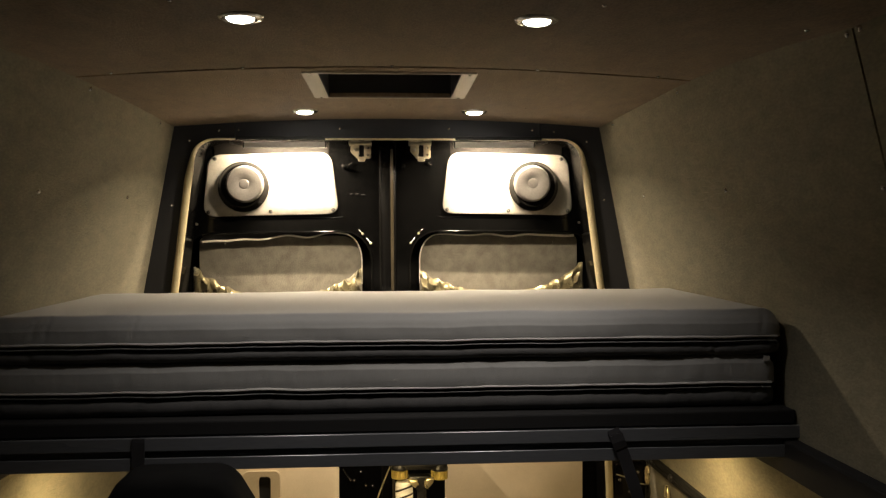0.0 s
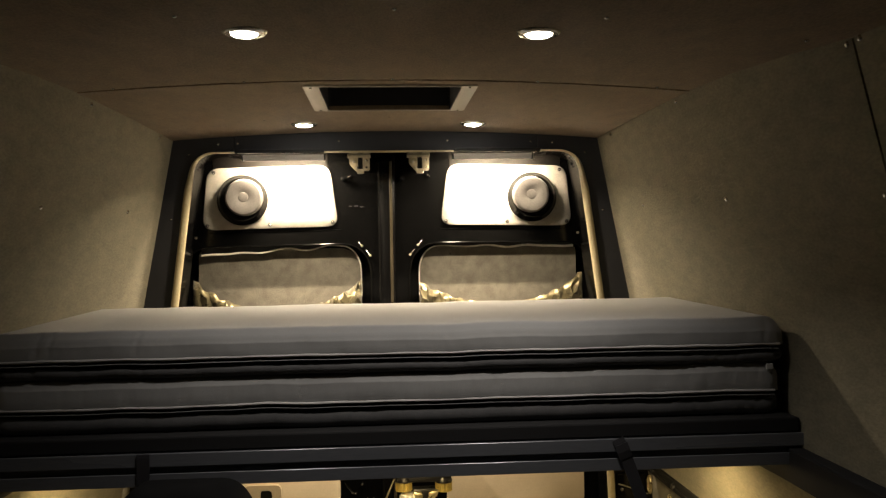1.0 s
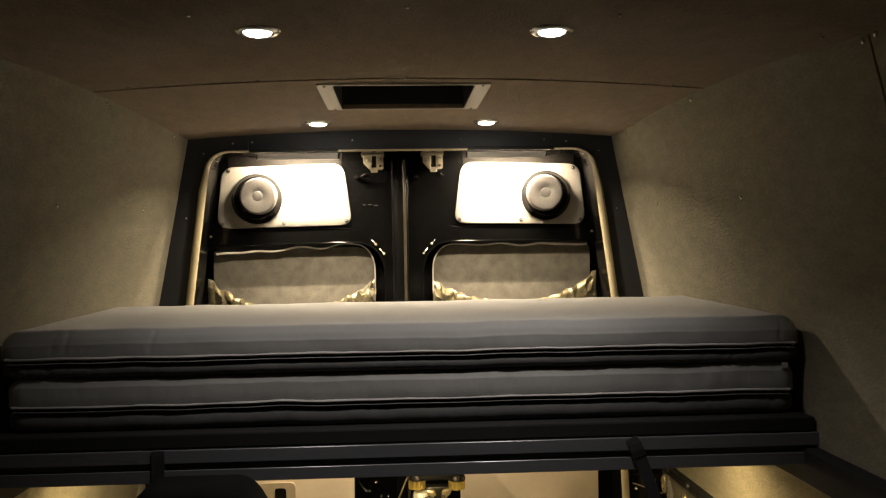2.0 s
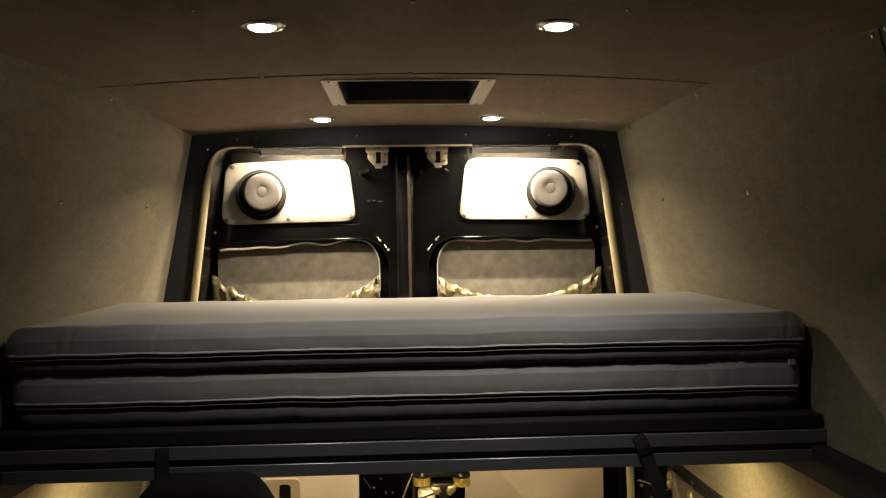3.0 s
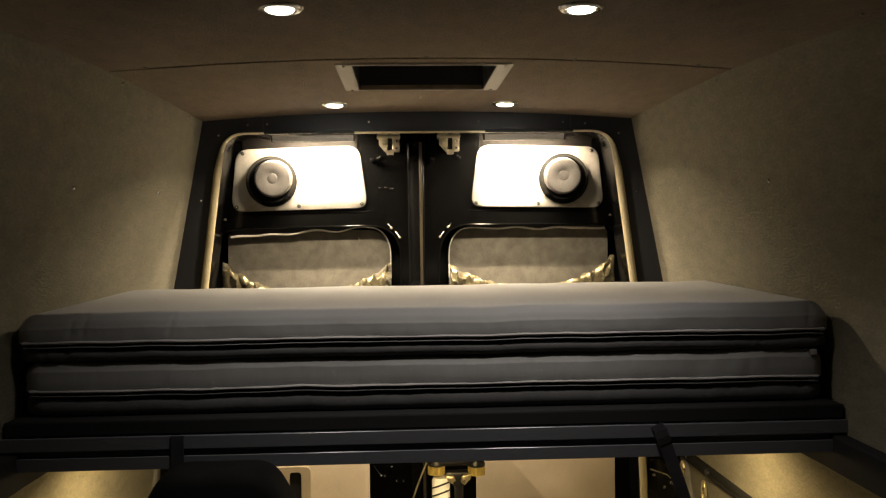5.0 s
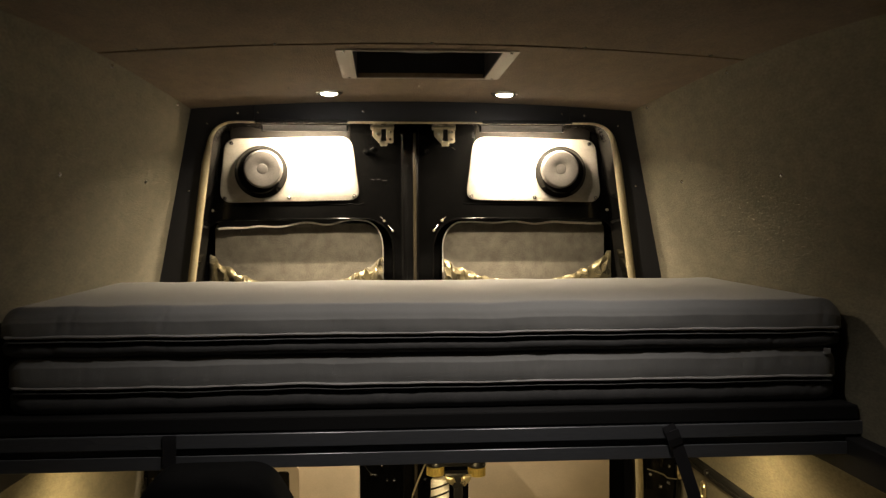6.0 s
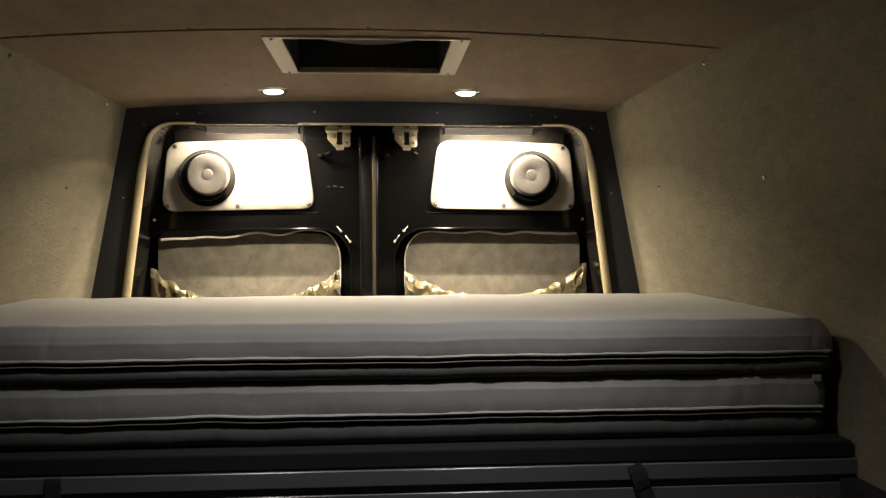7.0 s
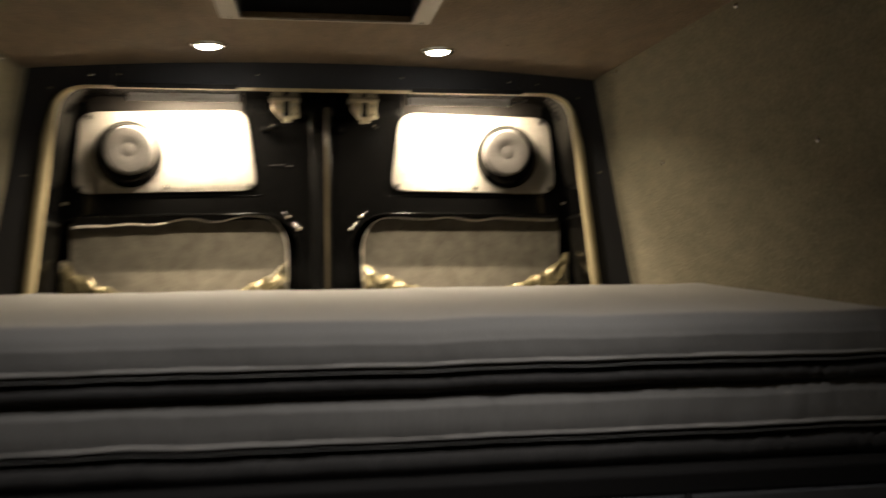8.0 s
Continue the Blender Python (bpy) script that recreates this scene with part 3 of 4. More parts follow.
    if sx < 0:
        bm = bmesh.new()
        o = rounded(mx([(0.428, 0.34), (0.568, 0.34), (0.568, 0.632), (0.428, 0.632)]), 0.025)
        i = rounded(mx([(0.463, 0.38), (0.508, 0.38), (0.508, 0.612), (0.463, 0.612)]), 0.015)
        ring_plate(bm, o, i, (-0.485, 0.49), DOOR_Y - 0.028, DOOR_Y - 0.012)
        part("pull_bezel", bm, TAN_PLASTIC, card)
        # flat black sheet on the card paints the shade inside the pull
        bm = bmesh.new()
        prism(bm, i, DOOR_Y - 0.0135, DOOR_Y - 0.0122)
        part("pull_recess_shade", bm, DARK_VOID, card)
    return d


DOORS = {sx: rear_door(sx) for sx in (-1, 1)}
for x, z in ((-0.161, 0.584), (-0.147, 0.582), (-0.121, 0.616), (-0.102, 0.561), (-0.076, 0.560)):
    bm = bmesh.new()
    lathe(bm, [(0, -0.009), (0.0025, -0.0085), (0.0045, -0.006), (0.005, 0.0)], (x, DOOR_Y, z), "y", 12)
    part("stud", bm, STEEL, DOORS[-1], smooth=True)
bm = bmesh.new()
sweep(bm, [(-0.190, DOOR_Y - 0.004, 0.627), (-0.178, DOOR_Y - 0.007, 0.607), (-0.161, DOOR_Y - 0.006, 0.586)], oval(0.0014, 0.0014, 6))
part("latch_wire", bm, STEEL, DOORS[-1], smooth=True)
bm = bmesh.new()
lathe(bm, [(0, -0.009), (0.0025, -0.0085), (0.0045, -0.006), (0.005, 0.0)], (0.040, DOOR_Y, 0.560), "y", 12)
part("stud", bm, STEEL, DOORS[1], smooth=True)
# overlapping centre flange of the leaf with the latch
bm = bmesh.new()
block(bm, -0.040, 0.020, DOOR_Y - 0.004, DOOR_Y + 0.05, 0.05, 1.925, 0.003)
part("flange", bm, BLACK_PAINT, DOORS[-1], smooth=True)
bm = bmesh.new()
sweep(bm, [(0.006, DOOR_Y - 0.008, 0.10 + 1.76 * i / 12) for i in range(13)], oval(0.0042, 0.0060, 14), up=Vector((1, 0, 0)))
part("centre_seal", bm, BRASS_RUBBER, DOORS[-1], smooth=True)
bm = bmesh.new()
sweep(bm, [(-0.040, DOOR_Y - 0.003, 0.10 + 1.76 * i / 12) for i in range(13)], oval(0.004, 0.004, 10), up=Vector((1, 0, 0)))
part("flange_edge", bm, BLACK_PAINT, DOORS[-1], smooth=True)
bm = bmesh.new()
block(bm, -1.0, 1.0, 3.43, 3.45, 0.0, 2.0)
tagged(part("door_skin", bm, DARK_VOID), "dark outer skin behind the rear doors", "wall", kind="structure")


def latch(x):
    """Zinc striker bracket at the head of a door leaf."""
    t = thing("door_latch", (x, 3.29, 1.884), "zinc-plated latch bracket at the door head", "latch", "door latches")
    bm = bmesh.new()
    block(bm, -0.043, 0.043, -0.020, 0.030, -0.012, 0.002, 0.002)
    part("top_plate", bm, ZINC, t, smooth=True)
    for pts in ([(-0.036, -0.010), (-0.004, -0.010), (-0.004, -0.064), (-0.012, -0.064), (-0.036, -0.038)], [(0.014, -0.010), (0.040, -0.010), (0.040, -0.060), (0.034, -0.064), (0.014, -0.064)]):
        bm = bmesh.new()
        prism(bm, rounded(pts, 0.004, 3), -0.010, -0.006, 0.001)
        part("cheek", bm, ZINC, t)
    bm = bmesh.new()
    prism(bm, rounded([(-0.008, -0.056), (0.018, -0.056), (0.018, -0.074), (-0.008, -0.074)], 0.003, 3), -0.008, 0.0, 0.001)
    part("tongue", bm, ZINC, t)
    # solid black block between the cheeks stands in for the slot's shade
    bm = bmesh.new()
    block(bm, -0.004, 0.014, -0.004, 0.02, -0.058, -0.010, 0.002)
    part("slot_shade", bm, DARK_VOID, t)
    for bx, bz in ((-0.020, -0.030), (0.028, -0.024), (0.028, -0.050), (-0.008, -0.052)):
        bm = bmesh.new()
        lathe(bm, [(0, -0.016), (0.004, -0.0155), (0.0055, -0.013), (0.0055, -0.010)], (bx, 0, bz), "y", 10)
        part("bolt", bm, STEEL, t, smooth=True)
    bm = bmesh.new()
    lathe(bm, [(0, -0.008), (0.006, -0.007), (0.009, -0.002), (0.009, 0.03)], (-0.062, 0.004, -0.092), "y", 12)
    part("buffer", bm, BLACK_PAINT, t, smooth=True)
    return t


for x in (-0.113, 0.113):
    latch(x)


def speaker(x):
    """Back of a loudspeaker: flared basket and a steel magnet with a vent boss."""
    z, y = 1.716, DOOR_Y - 0.009
    t = thing("loudspeaker", (x, y, z), "round loudspeaker with black basket and grey magnet cap", "loudspeaker", "door loudspeakers")
    bm = bmesh.new()
    lathe(bm, [(0.060, -0.002), (0.090, 0.0), (0.095, -0.004), (0.096, -0.010), (0.092, -0.016), (0.084, -0.030), (0.078, -0.044), (0.076, -0.046), (0.05, -0.046)], axis="y", n=48)
    part("basket", bm, BASKET, t, smooth=True)
    off = (-0.014 if x > 0 else 0.015, 0, 0.007)
    bm = bmesh.new()
    lathe(bm, [(0.066, -0.040), (0.0690, -0.050), (0.0690, -0.072), (0.0672, -0.079), (0.062, -0.0832), (0.020, -0.0840), (0.0185, -0.0835), (0.0175, -0.0843), (0.0155, -0.0845), (0.0, -0.0846)], off, "y", n=48)
    part("magnet", bm, MAGNET, t, smooth=True, angle=24)
    for k in range(4):
        a = math.pi / 4 + k * math.pi / 2
        bm = bmesh.new()
        lathe(bm, [(0, -0.0165), (0.003, -0.016), (0.005, -0.013), (0.005, -0.006)], (0.0885 * math.cos(a), 0, 0.0885 * math.sin(a)), "y", 10)
        part("rim_screw", bm, STEEL, t, smooth=True)
    return t


for x in (-0.556, 0.553):
    speaker(x)


def light_bar(x):
    """Aluminium LED strip housing across the head of the opening; its lens looks back and down at the doors."""
    t = thing("light_bar", (x, 3.210, 1.8655), "slim aluminium light bar lit along its underside", "light bar", "light bars")
    w = 0.147
    bm = bmesh.new()
    # the front leans back towards its foot and carries two shallow grooves
    sec = [(-0.012, 0.010), (-0.0097, 0.0052), (-0.0081, 0.0044), (-0.0074, 0.0030), (-0.0082, 0.0022), (-0.0056, -0.0030), (-0.0040, -0.0038), (-0.0033, -0.0054), (-0.0041, -0.0062), (-0.0020, -0.0105), (-0.0002, -0.0105),
           (-0.0090, 0.0075), (0.012, 0.0075), (0.012, 0.010)]
    a = [bm.verts.new((-w, y, z)) for y, z in sec]
    b = [bm.verts.new((w, y, z)) for y, z in sec]
    for i in range(len(sec)):
        j = (i + 1) % len(sec)
        bm.faces.new((a[i], a[j], b[j], b[i]))
    bm.faces.new(a), bm.faces.new(b)
    part("housing", bm, ALU, t)
    bm = bmesh.new()
    slab = [(0.0004, -0.0092), (0.0112, 0.0056), (0.0104, 0.0070), (0.0004, -0.0072)]
    a = [bm.verts.new((-w + 0.004, y, z)) for y, z in slab]
    b = [bm.verts.new((w - 0.004, y, z)) for y, z in slab]
    for i in range(4):
        bm.faces.new((a[i], a[(i + 1) % 4], b[(i + 1) % 4], b[i]))
    bm.faces.new(a), bm.faces.new(b)
    part("diffuser", bm, STRIP_LENS, t)
    for s in (-1, 1):
        bm = bmesh.new()
        block(bm, min(s * w, s * (w + 0.006)), max(s * w, s * (w + 0.006)), -0.013, 0.012, -0.0115, 0.0105, 0.002)
        part("end_cap", bm, BLACK_PLASTIC, t, smooth=True)
    s = 1 if x > 0 else -1
    bm = bmesh.new()
    block(bm, -w - 0.010, w + 0.010, -0.132, 0.010, 0.0102, 0.0165, 0.002)
    block(bm, -w - 0.010, w + 0.010, -0.133, -0.126, 0.0035, 0.0166, 0.002)
    part("mounting_strip", bm, BOARD, t, "dark strip holding the bar to the door head")
    bm = bmesh.new()
    sweep(bm, [(s * (w + 0.004), 0.004, 0.0), (s * (w + 0.022), 0.004, 0.002), (s * (w + 0.040), 0.006, 0.004), (s * (w + 0.056), 0.012, 0.010)], oval(0.0025, 0.0025, 8))
    part("cable", bm, BLACK_PLASTIC, t, smooth=True)
    return t


for x in (-0.387, 0.389):
    light_bar(x)


# ---- roof fixtures ----
def downlight(lens):
    t = thing("downlight", (0, 0, 0), "small round recessed downlight with chrome flange, lit", "downlight", "roof downlights")
    bm = bmesh.new()
    lathe(bm, [(0.027, 0.004), (0.027, -0.001), (0.031, -0.0055), (0.038, -0.0055), (0.043, -0.002), (0.044, 0.001), (0.027, 0.004)], n=40)
    part("flange", bm, CHROME, t, smooth=True)
    bm = bmesh.new()
    lathe(bm, [(0.0265, 0.002), (0.0265, -0.0045), (0.0252, -0.0062), (0.022, -0.0080), (0.0175, -0.0094), (0.0115, -0.0104), (0.0055, -0.0109), (0.0, -0.0110)], n=48)
    part("lens", bm, lens, t, smooth=True)
    return t


for y, lens in ((LAMP_FRONT_Y, LENS_DIM), (LAMP_BACK_Y, LENS)):
    z = ceil_z(LAMPS_X, y)
    first = downlight(lens)
    first.location = (-LAMPS_X, y, z)
    copy_thing(first, Matrix.Translation((LAMPS_X, y, z)))

vent = thing("roof_vent", (0, 2.46, CEIL), "beige-framed roof vent with dark opening", "roof vent")
bm = bmesh.new()
outer = rounded([(-0.228, -0.205), (0.228, -0.205), (0.228, 0.204), (-0.228, 0.204)], 0.010, 4)
inner = rounded([(-0.187, -0.193), (0.187, -0.193), (0.187, 0.194), (-0.187, 0.194)], 0.012, 4)
ring_plate(bm, outer, inner, (0, 0.01), 0, 0.020)
for v in bm.verts:
    v.co = Vector((v.co.x, v.co.z, -0.006 + v.co.y))
part("frame", bm, VENT_PLASTIC, vent)
bm = bmesh.new()
ring_plate(bm, rounded([(-0.190, -0.197), (0.190, -0.197), (0.190, 0.198), (-0.190, 0.198)], 0.012, 4), rounded([(-0.1862, -0.192), (0.1862, -0.192), (0.1862, 0.193), (-0.1862, 0.193)], 0.012, 4), (0, 0.01), 0, 0.16)
for v in bm.verts:
    v.co = Vector((v.co.x, v.co.z, -0.002 + v.co.y))
part("throat", bm, VENT_DARK, vent)
bm = bmesh.new()
block(bm, -0.19, 0.19, -0.197, 0.198, 0.142, 0.150)
part("lid", bm, VENT_DARK, vent)
bm = bmesh.new()
lathe(bm, [(0.0, 0.036), (0.010, 0.037), (0.016, 0.042), (0.06, 0.044), (0.11, 0.050), (0.150, 0.060), (0.168, 0.074), (0.164, 0.078), (0.0, 0.060)], n=48)
part("fan_cover", bm, VENT_GREY, vent, "shallow grey fan cover inside the vent", smooth=True, angle=50)
for k in range(4):
    a = math.pi / 4 + k * math.pi / 2
    bm = bmesh.new()
    sweep(bm, [(0.15 * math.cos(a), 0.15 * math.sin(a), 0.066), (0.17 * math.cos(a), 0.17 * math.sin(a), 0.10), (0.18 * math.cos(a), 0.18 * math.sin(a), 0.142)], oval(0.006, 0.006, 8))
    part("fan_strut", bm, VENT_DARK, vent, smooth=True)
for x, y in ((-0.208, -0.19), (0.208, -0.19), (-0.208, 0.185), (0.208, 0.185)):
    screw((x, 2.46 + y, CEIL - 0.006), (0, 0, -1), vent, 0.8)


# ---- bed ----
RAIL_Y = 1.955


def extrusion(length, name, parent, tall=0.080, deep=0.040):
    """Slotted aluminium profile lying along x, its front face at y = 0 and its foot at z = 0."""
    h, c = tall, 0.0009
    s0, s1, nd = h * 0.385, h * 0.60, 0.012
    e = 0.0007
    sec = [(c, 0), (0, c), (0, s0 - e), (e, s0), (0.004, s0), (0.004, s0 - 0.006), (nd, s0 - 0.006), (nd, s1 + 0.006), (0.004, s1 + 0.006), (0.004, s1), (e, s1), (0, s1 + e),
           (0, h - c), (c, h), (deep - c, h), (deep, h - c), (deep, c), (deep - c, 0)]
    bm = bmesh.new()
    a = [bm.verts.new((-length / 2, y, z)) for y, z in sec]
    b = [bm.verts.new((length / 2, y, z)) for y, z in sec]
    for i in range(len(sec)):
        j = (i + 1) % len(sec)
        bm.faces.new((a[i], a[j], b[j], b[i]))
    bm.faces.new(a), bm.faces.new(b)
    return part(name, bm, ANODISED, parent)


bed = thing("bed_platform", (0, RAIL_Y, 1.009), "raised bed platform with black slotted aluminium rails", "bed platform")
front = extrusion(1.888, "front_rail", bed, 0.0727)
front.location = (0, 0, 0.0073)
for sx in (-1, 1):
    bm = bmesh.new()
    block(bm, min(sx * 0.944, sx * 0.948), max(sx * 0.944, sx * 0.948), 0.0, 0.040, 0.0073, 0.080, 0.0015)
    part("end_cap", bm, BLACK_PLASTIC, bed)
rear = extrusion(1.78, "rear_rail", bed)
rear.location = (0, 0.95, 0)
bm = bmesh.new()
# unseen rear stretch runs on to the doors to stop light falling through
a = [(-0.935, 0.005), (0.935, 0.005), (0.880, 1.130), (-0.880, 1.130)]
lo = [bm.verts.new((x, y, 0.0815)) for x, y in a]
hi = [bm.verts.new((x, y, 0.1155)) for x, y in a]
bm.faces.new(lo), bm.faces.new(hi)
for i in range(4):
    j = (i + 1) % 4
    bm.faces.new((lo[i], lo[j], hi[j], hi[i]))
bmesh.ops.bevel(bm, geom=bm.edges[:], offset=0.004, segments=2, affect="EDGES", profile=0.5)
part("board", bm, BOARD, bed)
for x in (-0.45, 0.0, 0.45):
    bm = bmesh.new()
    block(bm, x - 0.02, x + 0.02, 0.042, 0.948, 0.040, 0.080, 0.002)
    part("cross_bar", bm, ANODISED, bed)


def side_support(sx):
    t = thing("side_rail", (sx * 0.93, 0, 1.0), "black bed support rail fixed along the side wall", "rail", "bed side rails")
    bm = bmesh.new()
    ys = [1.30 + 1.75 * i / 20 for i in range(21)]
    rings = []
    for y in ys:
        z1 = 1.053
        w = wall_x(y, z1)
        rings.append([bm.verts.new((sx * px - sx * 0.93, y, pz - 1.0)) for px, pz in ((w - 0.036, z1 - 0.078), (w - 0.001, z1 - 0.078), (w - 0.001, z1), (w - 0.033, z1), (w - 0.036, z1 - 0.004))])
    for a, b in zip(rings, rings[1:]):
        for i in range(5):
            j = (i + 1) % 5
            bm.faces.new((a[i], a[j], b[j], b[i]))
    bm.faces.new(rings[0]), bm.faces.new(rings[-1])
    part("beam", bm, BOARD, t)
    return t


for sx in (-1, 1):
    side_support(sx)


def mattress(z0, thick, zmid, yf, half, seed, label, lean, puff=0.0, crown=0.001, dents=()):
    """A boxed foam mattress with a zip running round it; the ends taper with the van walls."""
    t = thing("mattress", (0, yf, z0), label, "mattress", "stacked mattresses")
    depth, h = 2.690 - yf, thick

    def cover(prof, name, fine, mat, n=420):
        bm = bmesh.new()
        cols = []
        for i in range(n + 1):
            u = -1 + 2 * i / n
            e = max(0.0, (abs(u) - 0.955) / 0.045)
            col = []
            for y, z, soft in prof:
                fy = max(0.0, min(1.0, y / depth))
                x = u * (half - 0.022 * fy)
                zz = zmid + (z - zmid) * (1 - (0.26 if z > zmid else 0.16) * e ** 2.5)
                yy = y + soft * (0.0018 * wave(u * 26, seed + z * 10) + 0.0035 * wave(u * 7, seed + z * 6) + fine * (0.0014 * wave(u * 60 + z * 60, seed + z * 6) + 0.0009 * wave(u * 150 + z * 90, seed + z * 4))) + 0.012 * e * e * (1 if fy < 0.5 else -1) + (0.0045 * fine * (0.15 + max(0.0, abs(u) - 0.45)) * abs(wave(u * 38 + 3 * wave(z * 30, seed), seed + 50 + z * 2)) if fy < 0.03 else 0)
                if fy < 0.03 and z > zmid + 0.012:
                    yy += sum(d * math.exp(-((u - 0.25 * (z - h) - at) / 0.006) ** 2) for at, d in dents)
                zz += 0.0028 * wave(u * 4.2, seed + 20) + 0.0015 * wave(u * 11, seed + 25) + (0.0016 * wave(u * 5 + y * 4, seed + 31) if z > zmid + 0.02 else 0)
                col.append(bm.verts.new((x, yy, zz)))
            cols.append(col)
        m = len(prof)
        for a, b in zip(cols, cols[1:]):
            for k in range(m):
                j = (k + 1) % m
                bm.faces.new((a[k], a[j], b[j], b[k]))
        bm.faces.new(cols[0]), bm.faces.new(cols[-1])
        return part(name, bm, mat, t, smooth=True, angle=75)

    c = 0.018
    up = [(0.010, zmid + 0.0055, 0.2), (0.002, zmid + 0.006, 1), (0.0, zmid + 0.010, 1), (0.0024, (zmid + 0.010 + h - c) / 2, 1.1), (0.0006, h - c - 0.0035, 1.0), (0.0010, h - c - 0.001, 0.9), (0.0022, h - c + 0.001, 0.8),
          (0.4 * lean + 0.002, h - 0.6 * c, 0.6), (0.85 * lean + 0.002, h - 0.0045, 0.4), (lean + 0.0035, h - 0.0018, 0.25), (lean + 0.009, h - 0.0004 + 0.35 * puff, 0.15), (lean + 0.015, h + 0.75 * puff, 0.05), (lean + 0.020, h + 0.93 * puff, 0), (lean + 0.026, h + puff, 0), (0.056, h + puff, 0)]
    up += [(0.062 + (depth - 0.112) * k / 10, h + puff + crown * k / 10, 0) for k in range(1, 11)]
    up += [(depth - 0.015, h + puff + crown - 0.010, 0.5), (depth, h - 0.035, 1), (depth, zmid + 0.0055, 0.5)]
    cover(up, "upper_cover", 0.45, MATTRESS)
    low = [(depth, zmid - 0.0100, 0.3), (depth, 0.02, 0.5), (depth - 0.02, 0.0, 0), (0.045, 0.0, 0), (0.024, 0.0005, 0.0), (0.012, 0.003, 0.1), (0.0065, 0.008, 0.25), (0.0048, zmid * 0.45, 0.4), (0.0055, zmid - 0.017, 0.35), (0.0085, zmid - 0.0125, 0.25), (0.015, zmid - 0.0105, 0.1), (0.026, zmid - 0.0100, 0)]
    cover(low, "lower_cover", 1.8, UNDER_CLOTH)

    def line(dy, dz, n=110):
        return [((-1 + 2 * i / n) * (half - 0.012), dy, zmid + dz + 0.0028 * wave((-1 + 2 * i / n) * 4.2, seed + 20) + 0.0015 * wave((-1 + 2 * i / n) * 11, seed + 25)) for i in range(n + 1)]

    bm = bmesh.new()
    sweep(bm, line(0.022, -0.0025), [(-0.010, -0.003), (0.010, -0.003), (0.010, 0.003), (-0.010, 0.003)], up=Vector((0, 1, 0)))
    part("zip", bm, ZIP, t)
    bm = bmesh.new()
    sweep(bm, line(0.0015, 0.0060), oval(0.0036, 0.0042, 8))
    part("piping", bm, PIPING, t, smooth=True)
    bm = bmesh.new()
    sweep(bm, line(0.0015, -0.0040), oval(0.0010, 0.0009, 6))
    part("piping", bm, MATTRESS, t, smooth=True)
    bm = bmesh.new()
    block(bm, half - 0.030, half - 0.018, 0.008, 0.016, zmid - 0.010, zmid - 0.001, 0.001)
    part("zip_pull", bm, BLACK_PLASTIC, t)
    return t


mattress(1.2475, 0.0965, 0.0395, 1.986, 0.914, 1.0, "upper grey fabric mattress with a dark zip band", 0.006, 0.013, 0.005, ((-0.868, 0.0025), (-0.838, 0.0030), (-0.63, 0.0032), (0.955, 0.0030)))
lower = mattress(1.1250, 0.1228, 0.0520, 1.996, 0.905, 5.0, "lower grey fabric mattress with a dark zip band", 0.004)
bm = bmesh.new()
block(bm, 0.872, 0.888, -0.004, 0.001, 0.108, 0.121, 0.001)
part("label_tab", bm, PIPING, lower)


def strap(path, name_label, w=0.028):
    t = thing("strap", path[0], name_label, "strap", "bed straps")
    bm = bmesh.new()
    base = Vector(path[0])
    sweep(bm, [Vector(p) - base for p in path], [(-w / 2, -0.001), (w / 2, -0.001), (w / 2, 0.001), (-w / 2, 0.001)], up=Vector((0, -1, 0.02)))
    part("webbing", bm, WEBBING, t)
    return t


F = RAIL_Y
strap([(-0.560, F - 0.0022, 1.0893), (-0.560, F - 0.003, 1.080), (-0.560, F - 0.003, 1.07), (-0.560, F - 0.003, 1.05), (-0.561, F - 0.003, 1.022), (-0.561, F + 0.006, 1.0135), (-0.561, F + 0.03, 1.0125)], "black webbing strap wrapped round the bed rail")
hang = strap([(0.501, F - 0.0022, 1.0893), (0.506, F - 0.004, 1.079), (0.514, F - 0.005, 1.060), (0.524, F - 0.006, 1.035), (0.536, F - 0.008, 1.000), (0.552, F - 0.012, 0.95), (0.570, F - 0.014, 0.89), (0.590, F - 0.012, 0.82), (0.604, F - 0.008, 0.76)], "black webbing strap hanging loose over the bed rail")
bm = bmesh.new()
sweep(bm, [(-0.006, 0.0, 0.016), (0.0, -0.0015, 0.0), (0.006, 0.0, -0.016)], [(-0.0155, -0.0012), (0.0155, -0.0012), (0.0155, 0.0012), (-0.0155, 0.0012)], up=Vector((0, -1, 0.02)))
s = part("stitched_fold", bm, WEBBING, hang)
s.location = Vector((0.513, F - 0.0068, 1.062)) - hang.location


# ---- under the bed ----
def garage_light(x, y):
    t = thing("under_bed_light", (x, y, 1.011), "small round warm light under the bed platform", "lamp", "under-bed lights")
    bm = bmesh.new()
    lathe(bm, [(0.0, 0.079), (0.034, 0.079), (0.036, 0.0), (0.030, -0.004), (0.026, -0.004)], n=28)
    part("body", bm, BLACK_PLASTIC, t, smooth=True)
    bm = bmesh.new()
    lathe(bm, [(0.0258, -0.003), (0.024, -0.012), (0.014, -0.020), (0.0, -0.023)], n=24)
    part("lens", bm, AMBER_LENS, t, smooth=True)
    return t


# the third, central light is an unseen addition that lights the fork
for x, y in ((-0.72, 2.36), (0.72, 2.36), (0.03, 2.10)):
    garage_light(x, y)


